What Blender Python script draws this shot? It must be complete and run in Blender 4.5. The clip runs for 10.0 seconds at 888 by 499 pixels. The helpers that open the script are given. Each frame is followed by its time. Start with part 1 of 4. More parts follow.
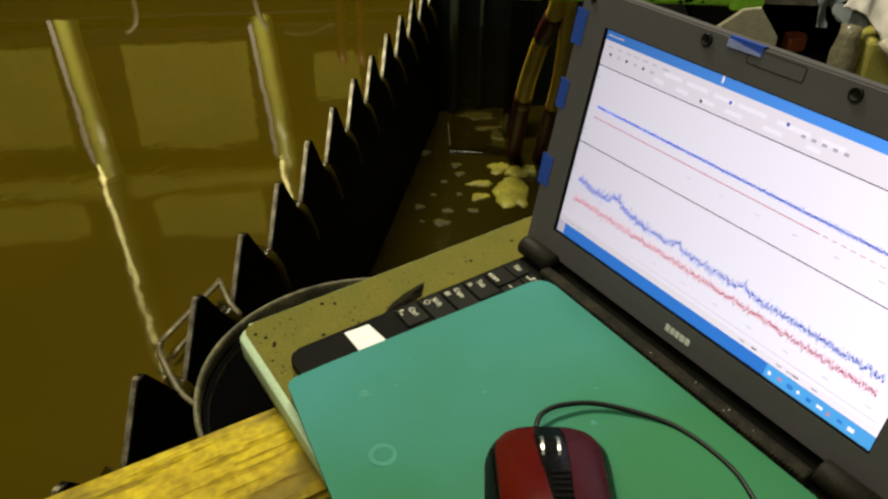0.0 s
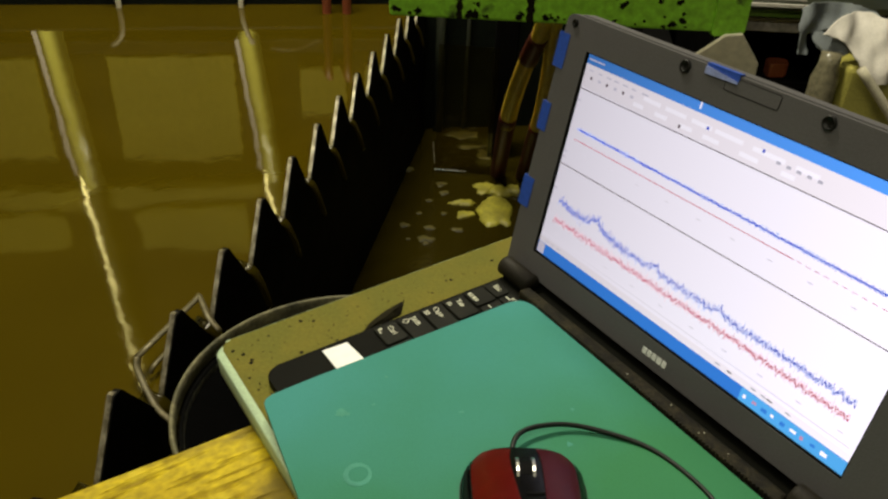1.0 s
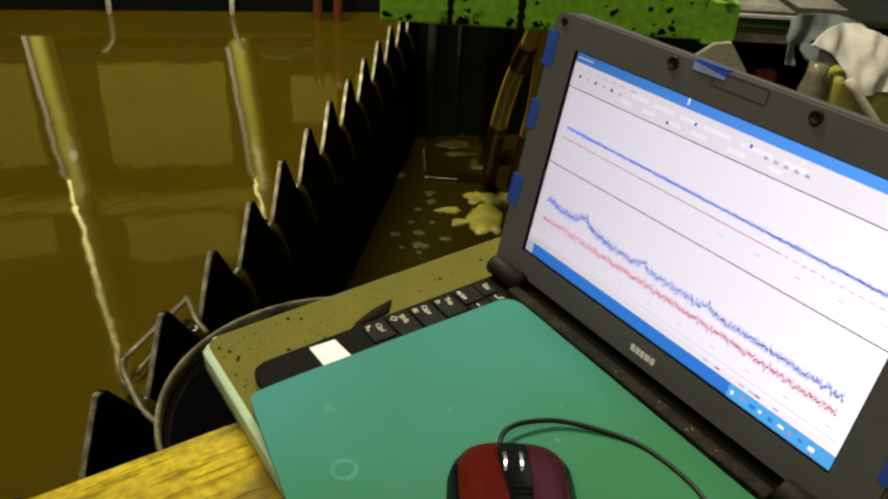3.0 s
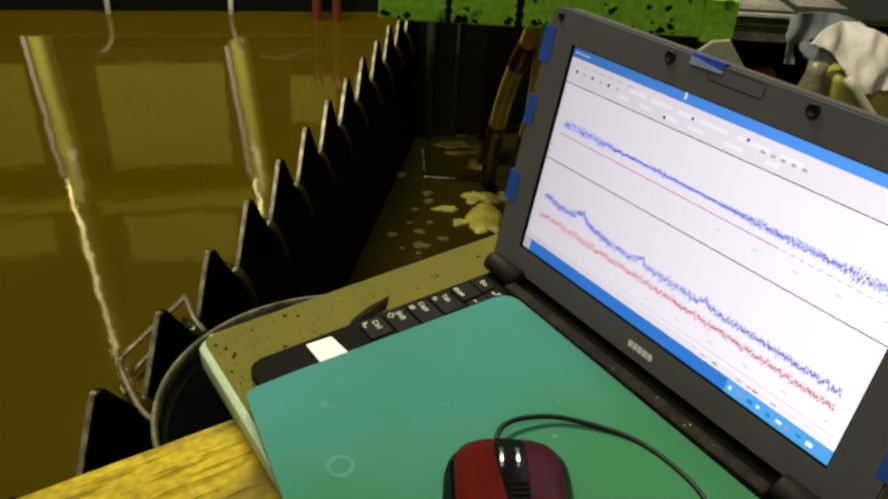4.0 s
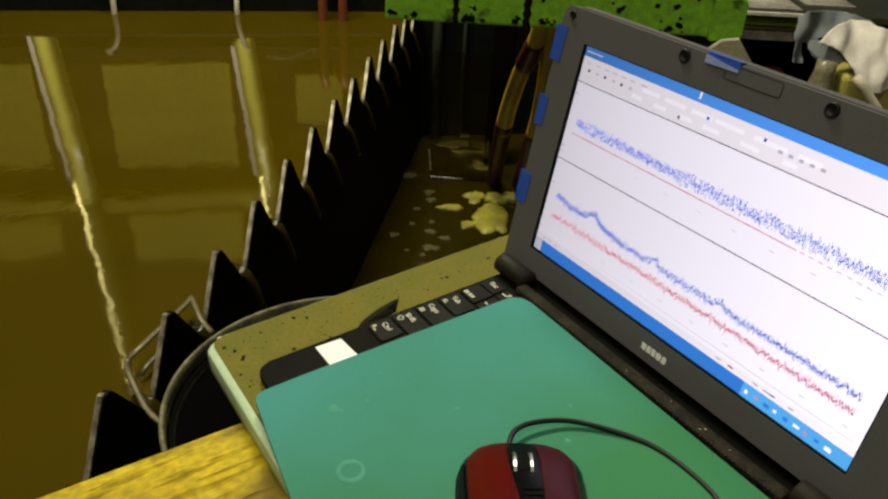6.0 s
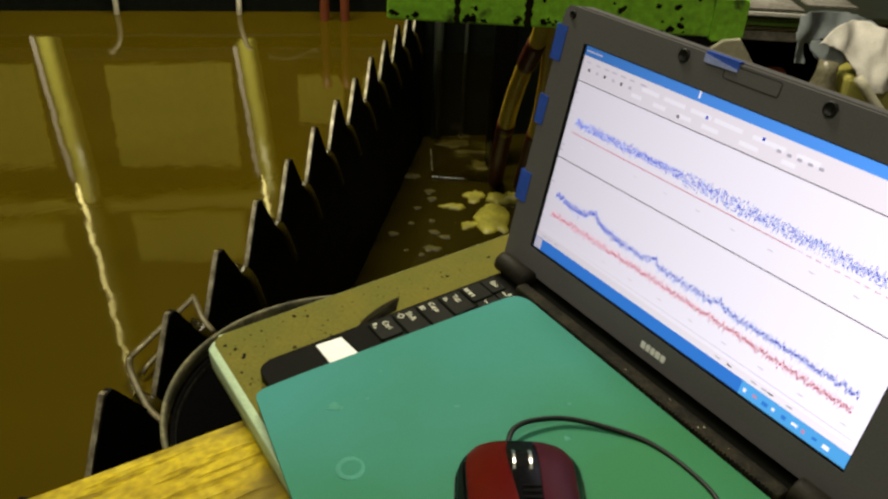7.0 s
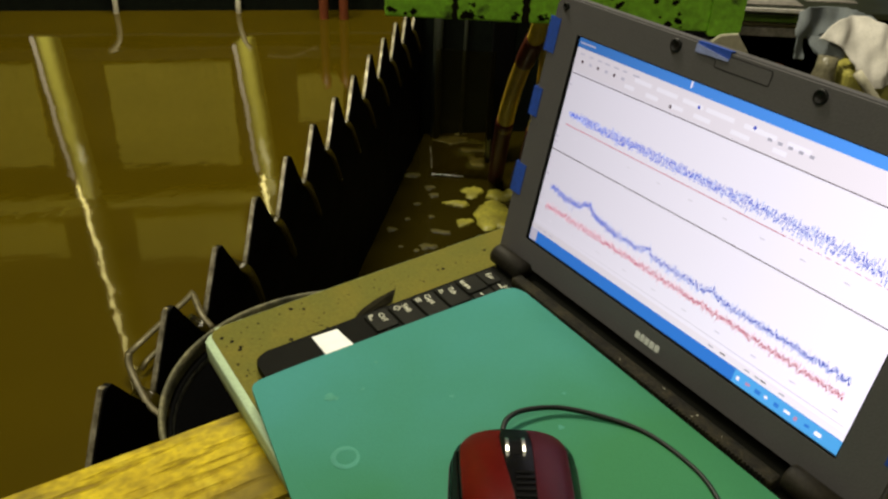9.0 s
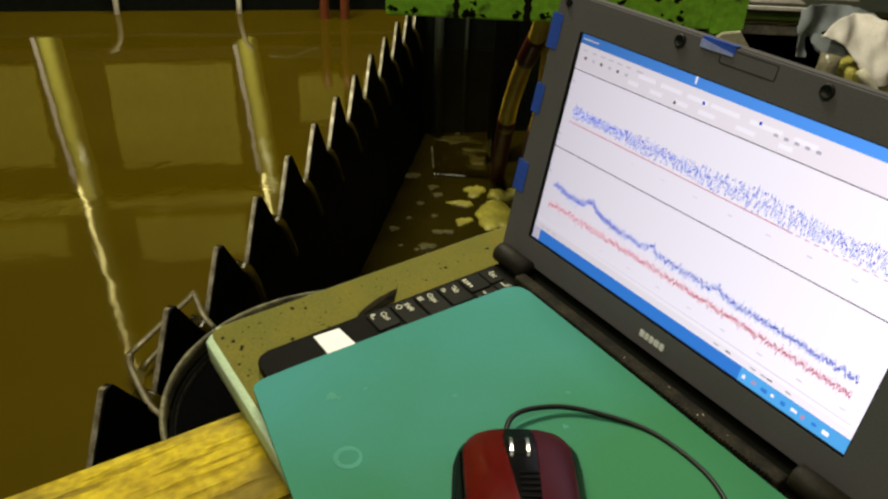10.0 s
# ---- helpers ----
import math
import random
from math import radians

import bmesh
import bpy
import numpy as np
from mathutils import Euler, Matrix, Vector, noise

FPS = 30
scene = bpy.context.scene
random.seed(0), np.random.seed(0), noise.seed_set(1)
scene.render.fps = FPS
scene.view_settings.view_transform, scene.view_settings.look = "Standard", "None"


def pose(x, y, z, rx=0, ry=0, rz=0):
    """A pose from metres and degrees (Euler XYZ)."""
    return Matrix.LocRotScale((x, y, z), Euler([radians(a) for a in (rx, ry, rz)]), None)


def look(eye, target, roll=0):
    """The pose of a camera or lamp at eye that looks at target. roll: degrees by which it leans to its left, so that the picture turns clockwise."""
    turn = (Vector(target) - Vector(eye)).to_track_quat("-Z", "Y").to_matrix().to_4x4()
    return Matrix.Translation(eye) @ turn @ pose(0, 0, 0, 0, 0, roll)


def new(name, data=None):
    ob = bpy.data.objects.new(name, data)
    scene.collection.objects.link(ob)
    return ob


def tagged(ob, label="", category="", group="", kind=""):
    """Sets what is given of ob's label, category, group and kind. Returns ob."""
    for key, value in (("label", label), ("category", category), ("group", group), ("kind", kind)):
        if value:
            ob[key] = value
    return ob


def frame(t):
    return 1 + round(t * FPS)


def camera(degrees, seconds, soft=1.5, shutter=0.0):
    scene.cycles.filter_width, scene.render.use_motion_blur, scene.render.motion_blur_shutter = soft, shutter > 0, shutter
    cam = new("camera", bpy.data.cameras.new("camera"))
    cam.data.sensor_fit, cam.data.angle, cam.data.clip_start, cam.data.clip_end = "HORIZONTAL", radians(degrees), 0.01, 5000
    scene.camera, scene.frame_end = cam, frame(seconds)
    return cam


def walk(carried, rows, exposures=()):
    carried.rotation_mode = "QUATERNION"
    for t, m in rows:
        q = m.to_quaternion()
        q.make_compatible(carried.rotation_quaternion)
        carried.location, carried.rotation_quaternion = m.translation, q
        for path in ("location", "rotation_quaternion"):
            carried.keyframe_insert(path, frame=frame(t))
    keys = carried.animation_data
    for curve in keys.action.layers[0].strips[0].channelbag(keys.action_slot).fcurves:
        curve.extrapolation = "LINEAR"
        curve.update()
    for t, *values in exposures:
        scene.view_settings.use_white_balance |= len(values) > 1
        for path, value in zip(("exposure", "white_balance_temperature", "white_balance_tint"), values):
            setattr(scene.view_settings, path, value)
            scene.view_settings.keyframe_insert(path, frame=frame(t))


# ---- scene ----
cam = camera(58.94, 10.0, soft=2.4)
PATH = [
    (0, look((0.2127, -0.2956, 0.2956), (-0.1380, -0.0674, 0.0218), 1.20)),
    (0.25, look((0.2127, -0.2955, 0.2976), (-0.1381, -0.0640, 0.0290), 1.67)),
    (0.5, look((0.2127, -0.2954, 0.2996), (-0.1382, -0.0605, 0.0318), 2.13)),
    (0.75, look((0.2135, -0.2945, 0.2984), (-0.1361, -0.0557, 0.0326), 2.47)),
    (1, look((0.2143, -0.2936, 0.2972), (-0.1361, -0.0540, 0.0330), 2.80)),
    (1.5, look((0.2148, -0.2927, 0.2939), (-0.1358, -0.0498, 0.0331), 3.22)),
    (2, look((0.2139, -0.2949, 0.2929), (-0.1367, -0.0498, 0.0340), 3.42)),
    (2.5, look((0.2159, -0.2947, 0.2914), (-0.1346, -0.0486, 0.0334), 3.48)),
    (4, look((0.2191, -0.2923, 0.2865), (-0.1316, -0.0459, 0.0291), 3.31)),
    (4.5, look((0.2165, -0.2914, 0.2856), (-0.1348, -0.0457, 0.0283), 3.22)),
    (5, look((0.2139, -0.2909, 0.2840), (-0.1379, -0.0458, 0.0266), 3.15)),
    (5.5, look((0.2133, -0.2919, 0.2844), (-0.1387, -0.0475, 0.0268), 3.09)),
    (7, look((0.2156, -0.2924, 0.2847), (-0.1376, -0.0497, 0.0272), 3.04)),
    (7.5, look((0.2181, -0.2922, 0.2841), (-0.1352, -0.0497, 0.0266), 3.02)),
    (8, look((0.2189, -0.2924, 0.2843), (-0.1346, -0.0503, 0.0266), 2.95)),
    (8.5, look((0.2216, -0.2924, 0.2838), (-0.1322, -0.0508, 0.0261), 2.81)),
    (9, look((0.2212, -0.2911, 0.2821), (-0.1325, -0.0495, 0.0242), 2.66)),
    (9.5, look((0.2211, -0.2908, 0.2815), (-0.1330, -0.0498, 0.0235), 2.51)),
    (10, look((0.2189, -0.2901, 0.2793), (-0.1354, -0.0493, 0.0215), 2.42)),
]
walk(cam, PATH)

# ---- world and lights ----
world = bpy.data.worlds.new("world")
scene.world = world
world.use_nodes = True
world.node_tree.nodes["Background"].inputs[0].default_value = (0.01, 0.01, 0.008, 1)
world.node_tree.nodes["Background"].inputs[1].default_value = 0.5


def area_lamp(name, m, sx, sy, watts, colour):
    data = bpy.data.lights.new(name, "AREA")
    data.shape, data.size, data.size_y, data.energy, data.color = "RECTANGLE", sx, sy, watts, colour
    ob = new(name, data)
    ob.matrix_world = m
    return ob


WARM = (1.0, 0.93, 0.70)
area_lamp("ceiling_lamp_light", look((-1.25, 0.24, 2.30), (-1.25, 0.2401, 0)), 0.25, 1.3, 84, WARM)
area_lamp("ceiling_lamp_light", look((0.5, -1.5, 2.30), (0.5, -1.4999, 0)), 0.25, 1.3, 31, WARM)
scene.view_settings.exposure = 0.0


# ---- materials ----
def node_mat(name, colour, rough=0.6, metal=0.0, vary=0.15, scale=40.0, bump=0.0, bump_scale=200.0,
             second=None, spread=0.5, sharp=0.15, stretch=(1, 1, 1), coat=0.0, spec=0.5):
    """A surface with variation at two scales: a fine grain, and patches of a second colour."""
    m = bpy.data.materials.new(name)
    m.use_nodes = True
    nt = m.node_tree
    b = nt.nodes["Principled BSDF"]
    b.inputs["Metallic"].default_value = metal
    b.inputs["Coat Weight"].default_value = coat
    b.inputs["Specular IOR Level"].default_value = spec
    tc = nt.nodes.new("ShaderNodeTexCoord")
    mp = nt.nodes.new("ShaderNodeMapping")
    mp.inputs["Scale"].default_value = stretch
    nt.links.new(tc.outputs["Object"], mp.inputs[0])
    big = nt.nodes.new("ShaderNodeTexNoise")
    big.inputs["Scale"].default_value, big.inputs["Detail"].default_value = scale, 5
    fine = nt.nodes.new("ShaderNodeTexNoise")
    fine.inputs["Scale"].default_value, fine.inputs["Detail"].default_value = bump_scale, 6
    nt.links.new(mp.outputs[0], big.inputs[0])
    nt.links.new(mp.outputs[0], fine.inputs[0])
    ramp = nt.nodes.new("ShaderNodeMapRange")
    ramp.inputs[1].default_value, ramp.inputs[2].default_value = spread - sharp, spread + sharp
    nt.links.new(big.outputs[0], ramp.inputs[0])
    mix = nt.nodes.new("ShaderNodeMix")
    mix.data_type = "RGBA"
    mix.inputs[6].default_value = (*colour, 1)
    mix.inputs[7].default_value = (*(second or [c * (1 - vary) for c in colour]), 1)
    nt.links.new(ramp.outputs[0], mix.inputs[0])
    hsv = nt.nodes.new("ShaderNodeHueSaturation")
    nt.links.new(mix.outputs[2], hsv.inputs["Color"])
    val = nt.nodes.new("ShaderNodeMapRange")
    val.inputs[1].default_value, val.inputs[2].default_value = 0.3, 0.7
    val.inputs[3].default_value, val.inputs[4].default_value = 1 - vary, 1 + vary
    nt.links.new(fine.outputs[0], val.inputs[0])
    nt.links.new(val.outputs[0], hsv.inputs["Value"])
    nt.links.new(hsv.outputs[0], b.inputs["Base Color"])
    rr = nt.nodes.new("ShaderNodeMapRange")
    rr.inputs[3].default_value, rr.inputs[4].default_value = max(rough - 0.1, 0.02), min(rough + 0.1, 1)
    nt.links.new(big.outputs[0], rr.inputs[0])
    nt.links.new(rr.outputs[0], b.inputs["Roughness"])
    if bump:
        bp = nt.nodes.new("ShaderNodeBump")
        bp.inputs["Strength"].default_value, bp.inputs["Distance"].default_value = bump, 0.001
        nt.links.new(fine.outputs[0], bp.inputs["Height"])
        nt.links.new(bp.outputs[0], b.inputs["Normal"])
    return m


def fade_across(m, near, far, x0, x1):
    """Shifts a material's second colour in along local x, to paint in an uneven cast of light."""
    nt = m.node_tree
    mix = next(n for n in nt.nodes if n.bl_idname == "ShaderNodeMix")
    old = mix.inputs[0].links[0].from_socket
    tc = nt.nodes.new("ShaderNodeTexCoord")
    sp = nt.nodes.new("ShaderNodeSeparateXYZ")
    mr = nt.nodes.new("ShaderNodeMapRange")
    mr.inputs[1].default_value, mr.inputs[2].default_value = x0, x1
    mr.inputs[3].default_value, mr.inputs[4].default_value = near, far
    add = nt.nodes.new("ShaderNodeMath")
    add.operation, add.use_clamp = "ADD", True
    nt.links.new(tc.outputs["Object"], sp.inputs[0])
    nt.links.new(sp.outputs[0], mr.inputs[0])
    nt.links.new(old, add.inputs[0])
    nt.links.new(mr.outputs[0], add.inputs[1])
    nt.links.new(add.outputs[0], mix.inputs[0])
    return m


def glow_mat(name, colour, strength, uneven=0.0, rise=0.0):
    m = bpy.data.materials.new(name)
    m.use_nodes = True
    b = m.node_tree.nodes["Principled BSDF"]
    b.inputs["Base Color"].default_value = (*[0.05 * c for c in colour], 1)
    b.inputs["Roughness"].default_value = 0.25
    b.inputs["Emission Color"].default_value = (*colour, 1)
    b.inputs["Emission Strength"].default_value = strength
    if uneven:
        nt = m.node_tree
        tc = nt.nodes.new("ShaderNodeTexCoord")
        sp = nt.nodes.new("ShaderNodeSeparateXYZ")
        mr = nt.nodes.new("ShaderNodeMapRange")
        mr.inputs[1].default_value, mr.inputs[2].default_value = -0.11, 0.11
        mr.inputs[3].default_value, mr.inputs[4].default_value = strength * (1 - uneven), strength * (1 + uneven)
        nt.links.new(tc.outputs["Object"], sp.inputs[0])
        nt.links.new(sp.outputs[0], mr.inputs[0])
        up = nt.nodes.new("ShaderNodeMapRange")
        up.inputs[1].default_value, up.inputs[2].default_value = 0.0, 0.13
        up.inputs[3].default_value, up.inputs[4].default_value = 1 + rise, 1 - rise
        nt.links.new(sp.outputs[1], up.inputs[0])
        mul = nt.nodes.new("ShaderNodeMath")
        mul.operation = "MULTIPLY"
        nt.links.new(mr.outputs[0], mul.inputs[0])
        nt.links.new(up.outputs[0], mul.inputs[1])
        nt.links.new(mul.outputs[0], b.inputs["Emission Strength"])
    return m


def post_glow_mat(name, colour, core, edge, half):
    """A lit post's shading put in as glow, brightest along its middle (local x = 0)."""
    m = glow_mat(name, colour, core)
    nt = m.node_tree
    b = nt.nodes["Principled BSDF"]
    tc = nt.nodes.new("ShaderNodeTexCoord")
    sp = nt.nodes.new("ShaderNodeSeparateXYZ")
    ab = nt.nodes.new("ShaderNodeMath")
    ab.operation = "ABSOLUTE"
    mr = nt.nodes.new("ShaderNodeMapRange")
    mr.interpolation_type = "SMOOTHSTEP"
    mr.inputs[1].default_value, mr.inputs[2].default_value = 0.1 * half, half
    mr.inputs[3].default_value, mr.inputs[4].default_value = core, edge
    nt.links.new(tc.outputs["Object"], sp.inputs[0])
    nt.links.new(sp.outputs[0], ab.inputs[0])
    nt.links.new(ab.outputs[0], mr.inputs[0])
    nt.links.new(mr.outputs[0], b.inputs["Emission Strength"])
    return m


def wood_mat(name):
    """Rough-sawn stained timber: long fibres along y, grey-brown blotches, slanting saw marks."""
    m = node_mat(name, (0.53, 0.400, 0.004), 0.62, 0, 0.3, 20, 0, 300, second=(0.33, 0.232, 0.004), spec=0.2, stretch=(1.0, 0.6, 1), sharp=0.16, spread=0.52)
    nt = m.node_tree
    b = nt.nodes["Principled BSDF"]
    tc = nt.nodes.new("ShaderNodeTexCoord")
    def layer(scale, stretch, lo, hi, turn=0.0, detail=4):
        mp = nt.nodes.new("ShaderNodeMapping")
        mp.inputs["Scale"].default_value = stretch
        mp.inputs["Rotation"].default_value = (0, 0, radians(turn))
        n = nt.nodes.new("ShaderNodeTexNoise")
        n.inputs["Scale"].default_value, n.inputs["Detail"].default_value = scale, detail
        r = nt.nodes.new("ShaderNodeMapRange")
        r.inputs[1].default_value, r.inputs[2].default_value = lo, hi
        nt.links.new(tc.outputs["Object"], mp.inputs[0])
        nt.links.new(mp.outputs[0], n.inputs[0])
        nt.links.new(n.outputs[0], r.inputs[0])
        return r.outputs[0]
    old = b.inputs["Base Color"].links[0].from_socket
    fibre = layer(42, (5.0, 0.45, 3.0), 0.54, 0.68, 4, 6)
    blotch = layer(26, (1.0, 0.6, 1.0), 0.52, 0.64, 0, 6)
    saw = layer(48, (0.8, 1.5, 1.0), 0.56, 0.72, 35, 6)
    for k, tone in ((fibre, (0.16, 0.095, 0.004)), (blotch, (0.13, 0.095, 0.012)), (saw, (0.66, 0.52, 0.03))):
        half = nt.nodes.new("ShaderNodeMath")
        half.operation = "MULTIPLY"
        half.inputs[1].default_value = 0.75 if k is not saw else 0.55
        nt.links.new(k, half.inputs[0])
        mix = nt.nodes.new("ShaderNodeMix")
        mix.data_type = "RGBA"
        mix.inputs[7].default_value = (*tone, 1)
        nt.links.new(half.outputs[0], mix.inputs[0])
        nt.links.new(old, mix.inputs[6])
        old = mix.outputs[2]
    nt.links.new(old, b.inputs["Base Color"])
    bp = nt.nodes.new("ShaderNodeBump")
    bp.inputs["Strength"].default_value, bp.inputs["Distance"].default_value = 0.9, 0.0012
    bp.invert = True
    nt.links.new(fibre, bp.inputs["Height"])
    nt.links.new(bp.outputs[0], b.inputs["Normal"])
    return m


def water_mat(name, colour, second, height, scale, stretch=(1, 1, 1)):
    m = bpy.data.materials.new(name)
    m.use_nodes = True
    nt = m.node_tree
    b = nt.nodes["Principled BSDF"]
    b.inputs["Roughness"].default_value = 0.045
    b.inputs["IOR"].default_value = 1.333
    tc = nt.nodes.new("ShaderNodeTexCoord")
    mp = nt.nodes.new("ShaderNodeMapping")
    mp.inputs["Scale"].default_value = stretch
    nt.links.new(tc.outputs["Object"], mp.inputs[0])
    n1 = nt.nodes.new("ShaderNodeTexNoise")
    n1.inputs["Scale"].default_value, n1.inputs["Detail"].default_value = scale, 6
    n2 = nt.nodes.new("ShaderNodeTexNoise")
    n2.inputs["Scale"].default_value, n2.inputs["Detail"].default_value = 5.0, 7
    for n in (n1, n2):
        nt.links.new(mp.outputs[0], n.inputs[0])
    mix = nt.nodes.new("ShaderNodeMix")
    mix.data_type = "RGBA"
    mix.inputs[6].default_value, mix.inputs[7].default_value = (*colour, 1), (*second, 1)
    nt.links.new(n2.outputs[0], mix.inputs[0])
    nt.links.new(mix.outputs[2], b.inputs["Base Color"])
    bp = nt.nodes.new("ShaderNodeBump")
    bp.inputs["Strength"].default_value, bp.inputs["Distance"].default_value = 1.0, height
    nt.links.new(n1.outputs[0], bp.inputs["Height"])
    nt.links.new(bp.outputs[0], b.inputs["Normal"])
    return m


M_WATER = water_mat("brown_water", (0.060, 0.041, 0.0007), (0.041, 0.028, 0.0005), 0.00085, 7.0)
# Darker than brown_water: the shade below the weir is put into the colour.
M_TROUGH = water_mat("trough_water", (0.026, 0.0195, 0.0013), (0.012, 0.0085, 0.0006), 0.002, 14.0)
M_BLACK = node_mat("black_plate", (0.0016, 0.0015, 0.0015), 0.7, 0, 0.3, 20, 0.2, 150, spec=0.08)
# Pale metal: the light that thin edges catch is put into this colour.
M_RIM = node_mat("lit_edge_metal", (0.56, 0.52, 0.40), 0.3, 0.7, 0.25, 60, 0.3, 300, second=(0.16, 0.14, 0.09))
M_LID = node_mat("grey_black_plastic", (0.116, 0.112, 0.117), 0.50, 0, 0.08, 30, 0.15, 900, spec=0.35)
M_DECK = node_mat("black_plastic", (0.0040, 0.0042, 0.0026), 0.6, 0, 0.25, 30, 0.15, 900, spec=0.06)
M_DUST = node_mat("dusty_plastic", (0.024, 0.020, 0.008), 0.75, 0, 0.5, 90, 0.8, 500, second=(0.008, 0.007, 0.004), spec=0.2)
M_KEY = node_mat("key_plastic", (0.008, 0.0085, 0.0055), 0.6, 0, 0.2, 60, 0.1, 900, spec=0.12)
M_HINGE = node_mat("brown_black_plastic", (0.020, 0.017, 0.011), 0.6, 0, 0.3, 60, 0.2, 500, spec=0.2)
M_PRINT = node_mat("white_print", (0.62, 0.62, 0.48), 0.6, 0, 0.1)
M_LOGO = node_mat("silver_print", (0.88, 0.88, 0.86), 0.4, 0.0, 0.05)
M_LABEL = node_mat("white_label", (0.86, 0.86, 0.84), 0.6, 0, 0.05, 50)
M_TAPE = node_mat("blue_tape", (0.025, 0.09, 0.52), 0.55, 0, 0.15, 90, 0.2, 500)
M_TAPE_PALE = node_mat("blue_tape_pale", (0.30, 0.36, 0.68), 0.5, 0, 0.15, 90, 0.2, 500)
# Teal to green along x: the uneven lamp light is painted into the pad.
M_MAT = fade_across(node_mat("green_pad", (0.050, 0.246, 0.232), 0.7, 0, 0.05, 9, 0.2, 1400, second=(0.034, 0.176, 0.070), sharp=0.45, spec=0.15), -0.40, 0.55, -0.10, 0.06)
M_RING = node_mat("pale_ring_mark", (0.072, 0.275, 0.205), 0.75, 0, 0.1, 60, spec=0.15)
M_BOARD = node_mat("khaki_foam", (0.120, 0.115, 0.013), 0.75, 0, 0.10, 34, 0.5, 420, second=(0.152, 0.130, 0.016), spread=0.55, sharp=0.14, spec=0.2)
M_BOARD_SIDE = node_mat("pale_green_foam_side", (0.44, 0.58, 0.38), 0.75, 0, 0.1, 30, 0.3, 500)
M_SPOT = node_mat("dark_spot", (0.012, 0.010, 0.003), 0.8, 0, 0.2, spec=0.1)
M_PLANK = wood_mat("yellow_wood")
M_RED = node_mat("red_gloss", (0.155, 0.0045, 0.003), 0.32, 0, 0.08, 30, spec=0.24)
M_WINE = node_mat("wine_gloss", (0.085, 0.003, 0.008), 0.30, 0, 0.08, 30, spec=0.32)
M_RUBBER = node_mat("black_rubber", (0.007, 0.007, 0.006), 0.5, 0, 0.15, 60, 0.2, 600, spec=0.3)
M_GLOSSBLACK = node_mat("gloss_black_plastic", (0.004, 0.004, 0.004), 0.22, 0, 0.1, 30, spec=0.4)
M_CHROME = node_mat("chrome", (0.75, 0.74, 0.70), 0.28, 1.0, 0.05)
M_CABLE = node_mat("cable_black", (0.006, 0.009, 0.005), 0.45, 0, 0.1, spec=0.25)
M_GREEN = node_mat("green_paint", (0.26, 0.60, 0.035), 0.45, 0, 0.25, 14, 0.4, 90, second=(0.03, 0.04, 0.01), spread=0.64, sharp=0.03)
M_GREEN_DULL = node_mat("dull_green_paint", (0.11, 0.20, 0.02), 0.55, 0, 0.2, 18, 0.3, 120)
M_HOSE_DARK = node_mat("dark_red_hose", (0.085, 0.014, 0.005), 0.45, 0, 0.25, 20, 0.2, 200)
M_HOSE = node_mat("yellow_brown_hose", (0.80, 0.63, 0.05), 0.38, 0, 0.15, 9, 0.2, 200, second=(0.50, 0.34, 0.03), spread=0.56, sharp=0.2)
M_BUCKET = node_mat("black_bucket", (0.0016, 0.0016, 0.0016), 0.65, 0, 0.3, 40, 0.2, 200, spec=0.04)
M_BUCKET_RIB = node_mat("dusty_rib", (0.05, 0.048, 0.03), 0.6, 0, 0.6, 160, 0.8, 500, second=(0.006, 0.006, 0.005))
M_BUCKET_RIM = node_mat("dirty_rim", (0.19, 0.175, 0.095), 0.6, 0, 0.35, 50, 0.6, 300, second=(0.07, 0.068, 0.04), spec=0.3)
M_STEEL = node_mat("dull_steel", (0.12, 0.10, 0.045), 0.45, 0.3, 0.3, 40, 0.3, 200)
M_PAPER = node_mat("soiled_paper", (0.34, 0.31, 0.28), 0.9, 0, 0.25, 16, 0.6, 90, second=(0.12, 0.11, 0.09), sharp=0.2)
M_JAR = node_mat("clouded_jar", (0.22, 0.20, 0.13), 0.25, 0, 0.3, 25, 0.1, 90)
M_GREYPIPE = node_mat("grey_pipe", (0.030, 0.035, 0.020), 0.5, 0, 0.25, 12, 0.2, 200)
M_FOAM = node_mat("scum_foam", (0.30, 0.275, 0.028), 0.5, 0, 0.25, 22, 0.8, 120, second=(0.15, 0.13, 0.014), sharp=0.2)
M_FILM = node_mat("scum_film", (0.085, 0.072, 0.008), 0.5, 0, 0.3, 60, 0.8, 260, second=(0.022, 0.017, 0.002), sharp=0.12)
M_POST = node_mat("cream_post", (0.62, 0.58, 0.42), 0.5, 0, 0.15, 8, 0.2, 90)
M_PANEL = node_mat("cream_board", (0.80, 0.75, 0.13), 0.7, 0, 0.12, 5, 0.2, 90)
M_WALL = node_mat("dark_brown_wall", (0.030, 0.021, 0.006), 0.8, 0, 0.2, 4, 0.3, 60)
M_CONCRETE = node_mat("grey_concrete", (0.30, 0.29, 0.25), 0.85, 0, 0.2, 3, 0.5, 60)
M_DARKRIM = node_mat("dark_tank_rim", (0.006, 0.009, 0.005), 0.6, 0, 0.3, 12, 0.3, 90, spec=0.15)
M_TUBE = glow_mat("tube_glow", (1.0, 0.84, 0.30), 16.0)
M_TUBE_DIM = glow_mat("tube_dim_end", (1.0, 0.86, 0.60), 1.15)
M_POST_GLOW = post_glow_mat("yellow_post_glow", (0.86, 0.77, 0.12), 1.60, 0.16, 0.024)
M_POST_GLOW_DIM = post_glow_mat("dim_yellow_post_glow", (0.82, 0.72, 0.16), 0.42, 0.06, 0.026)
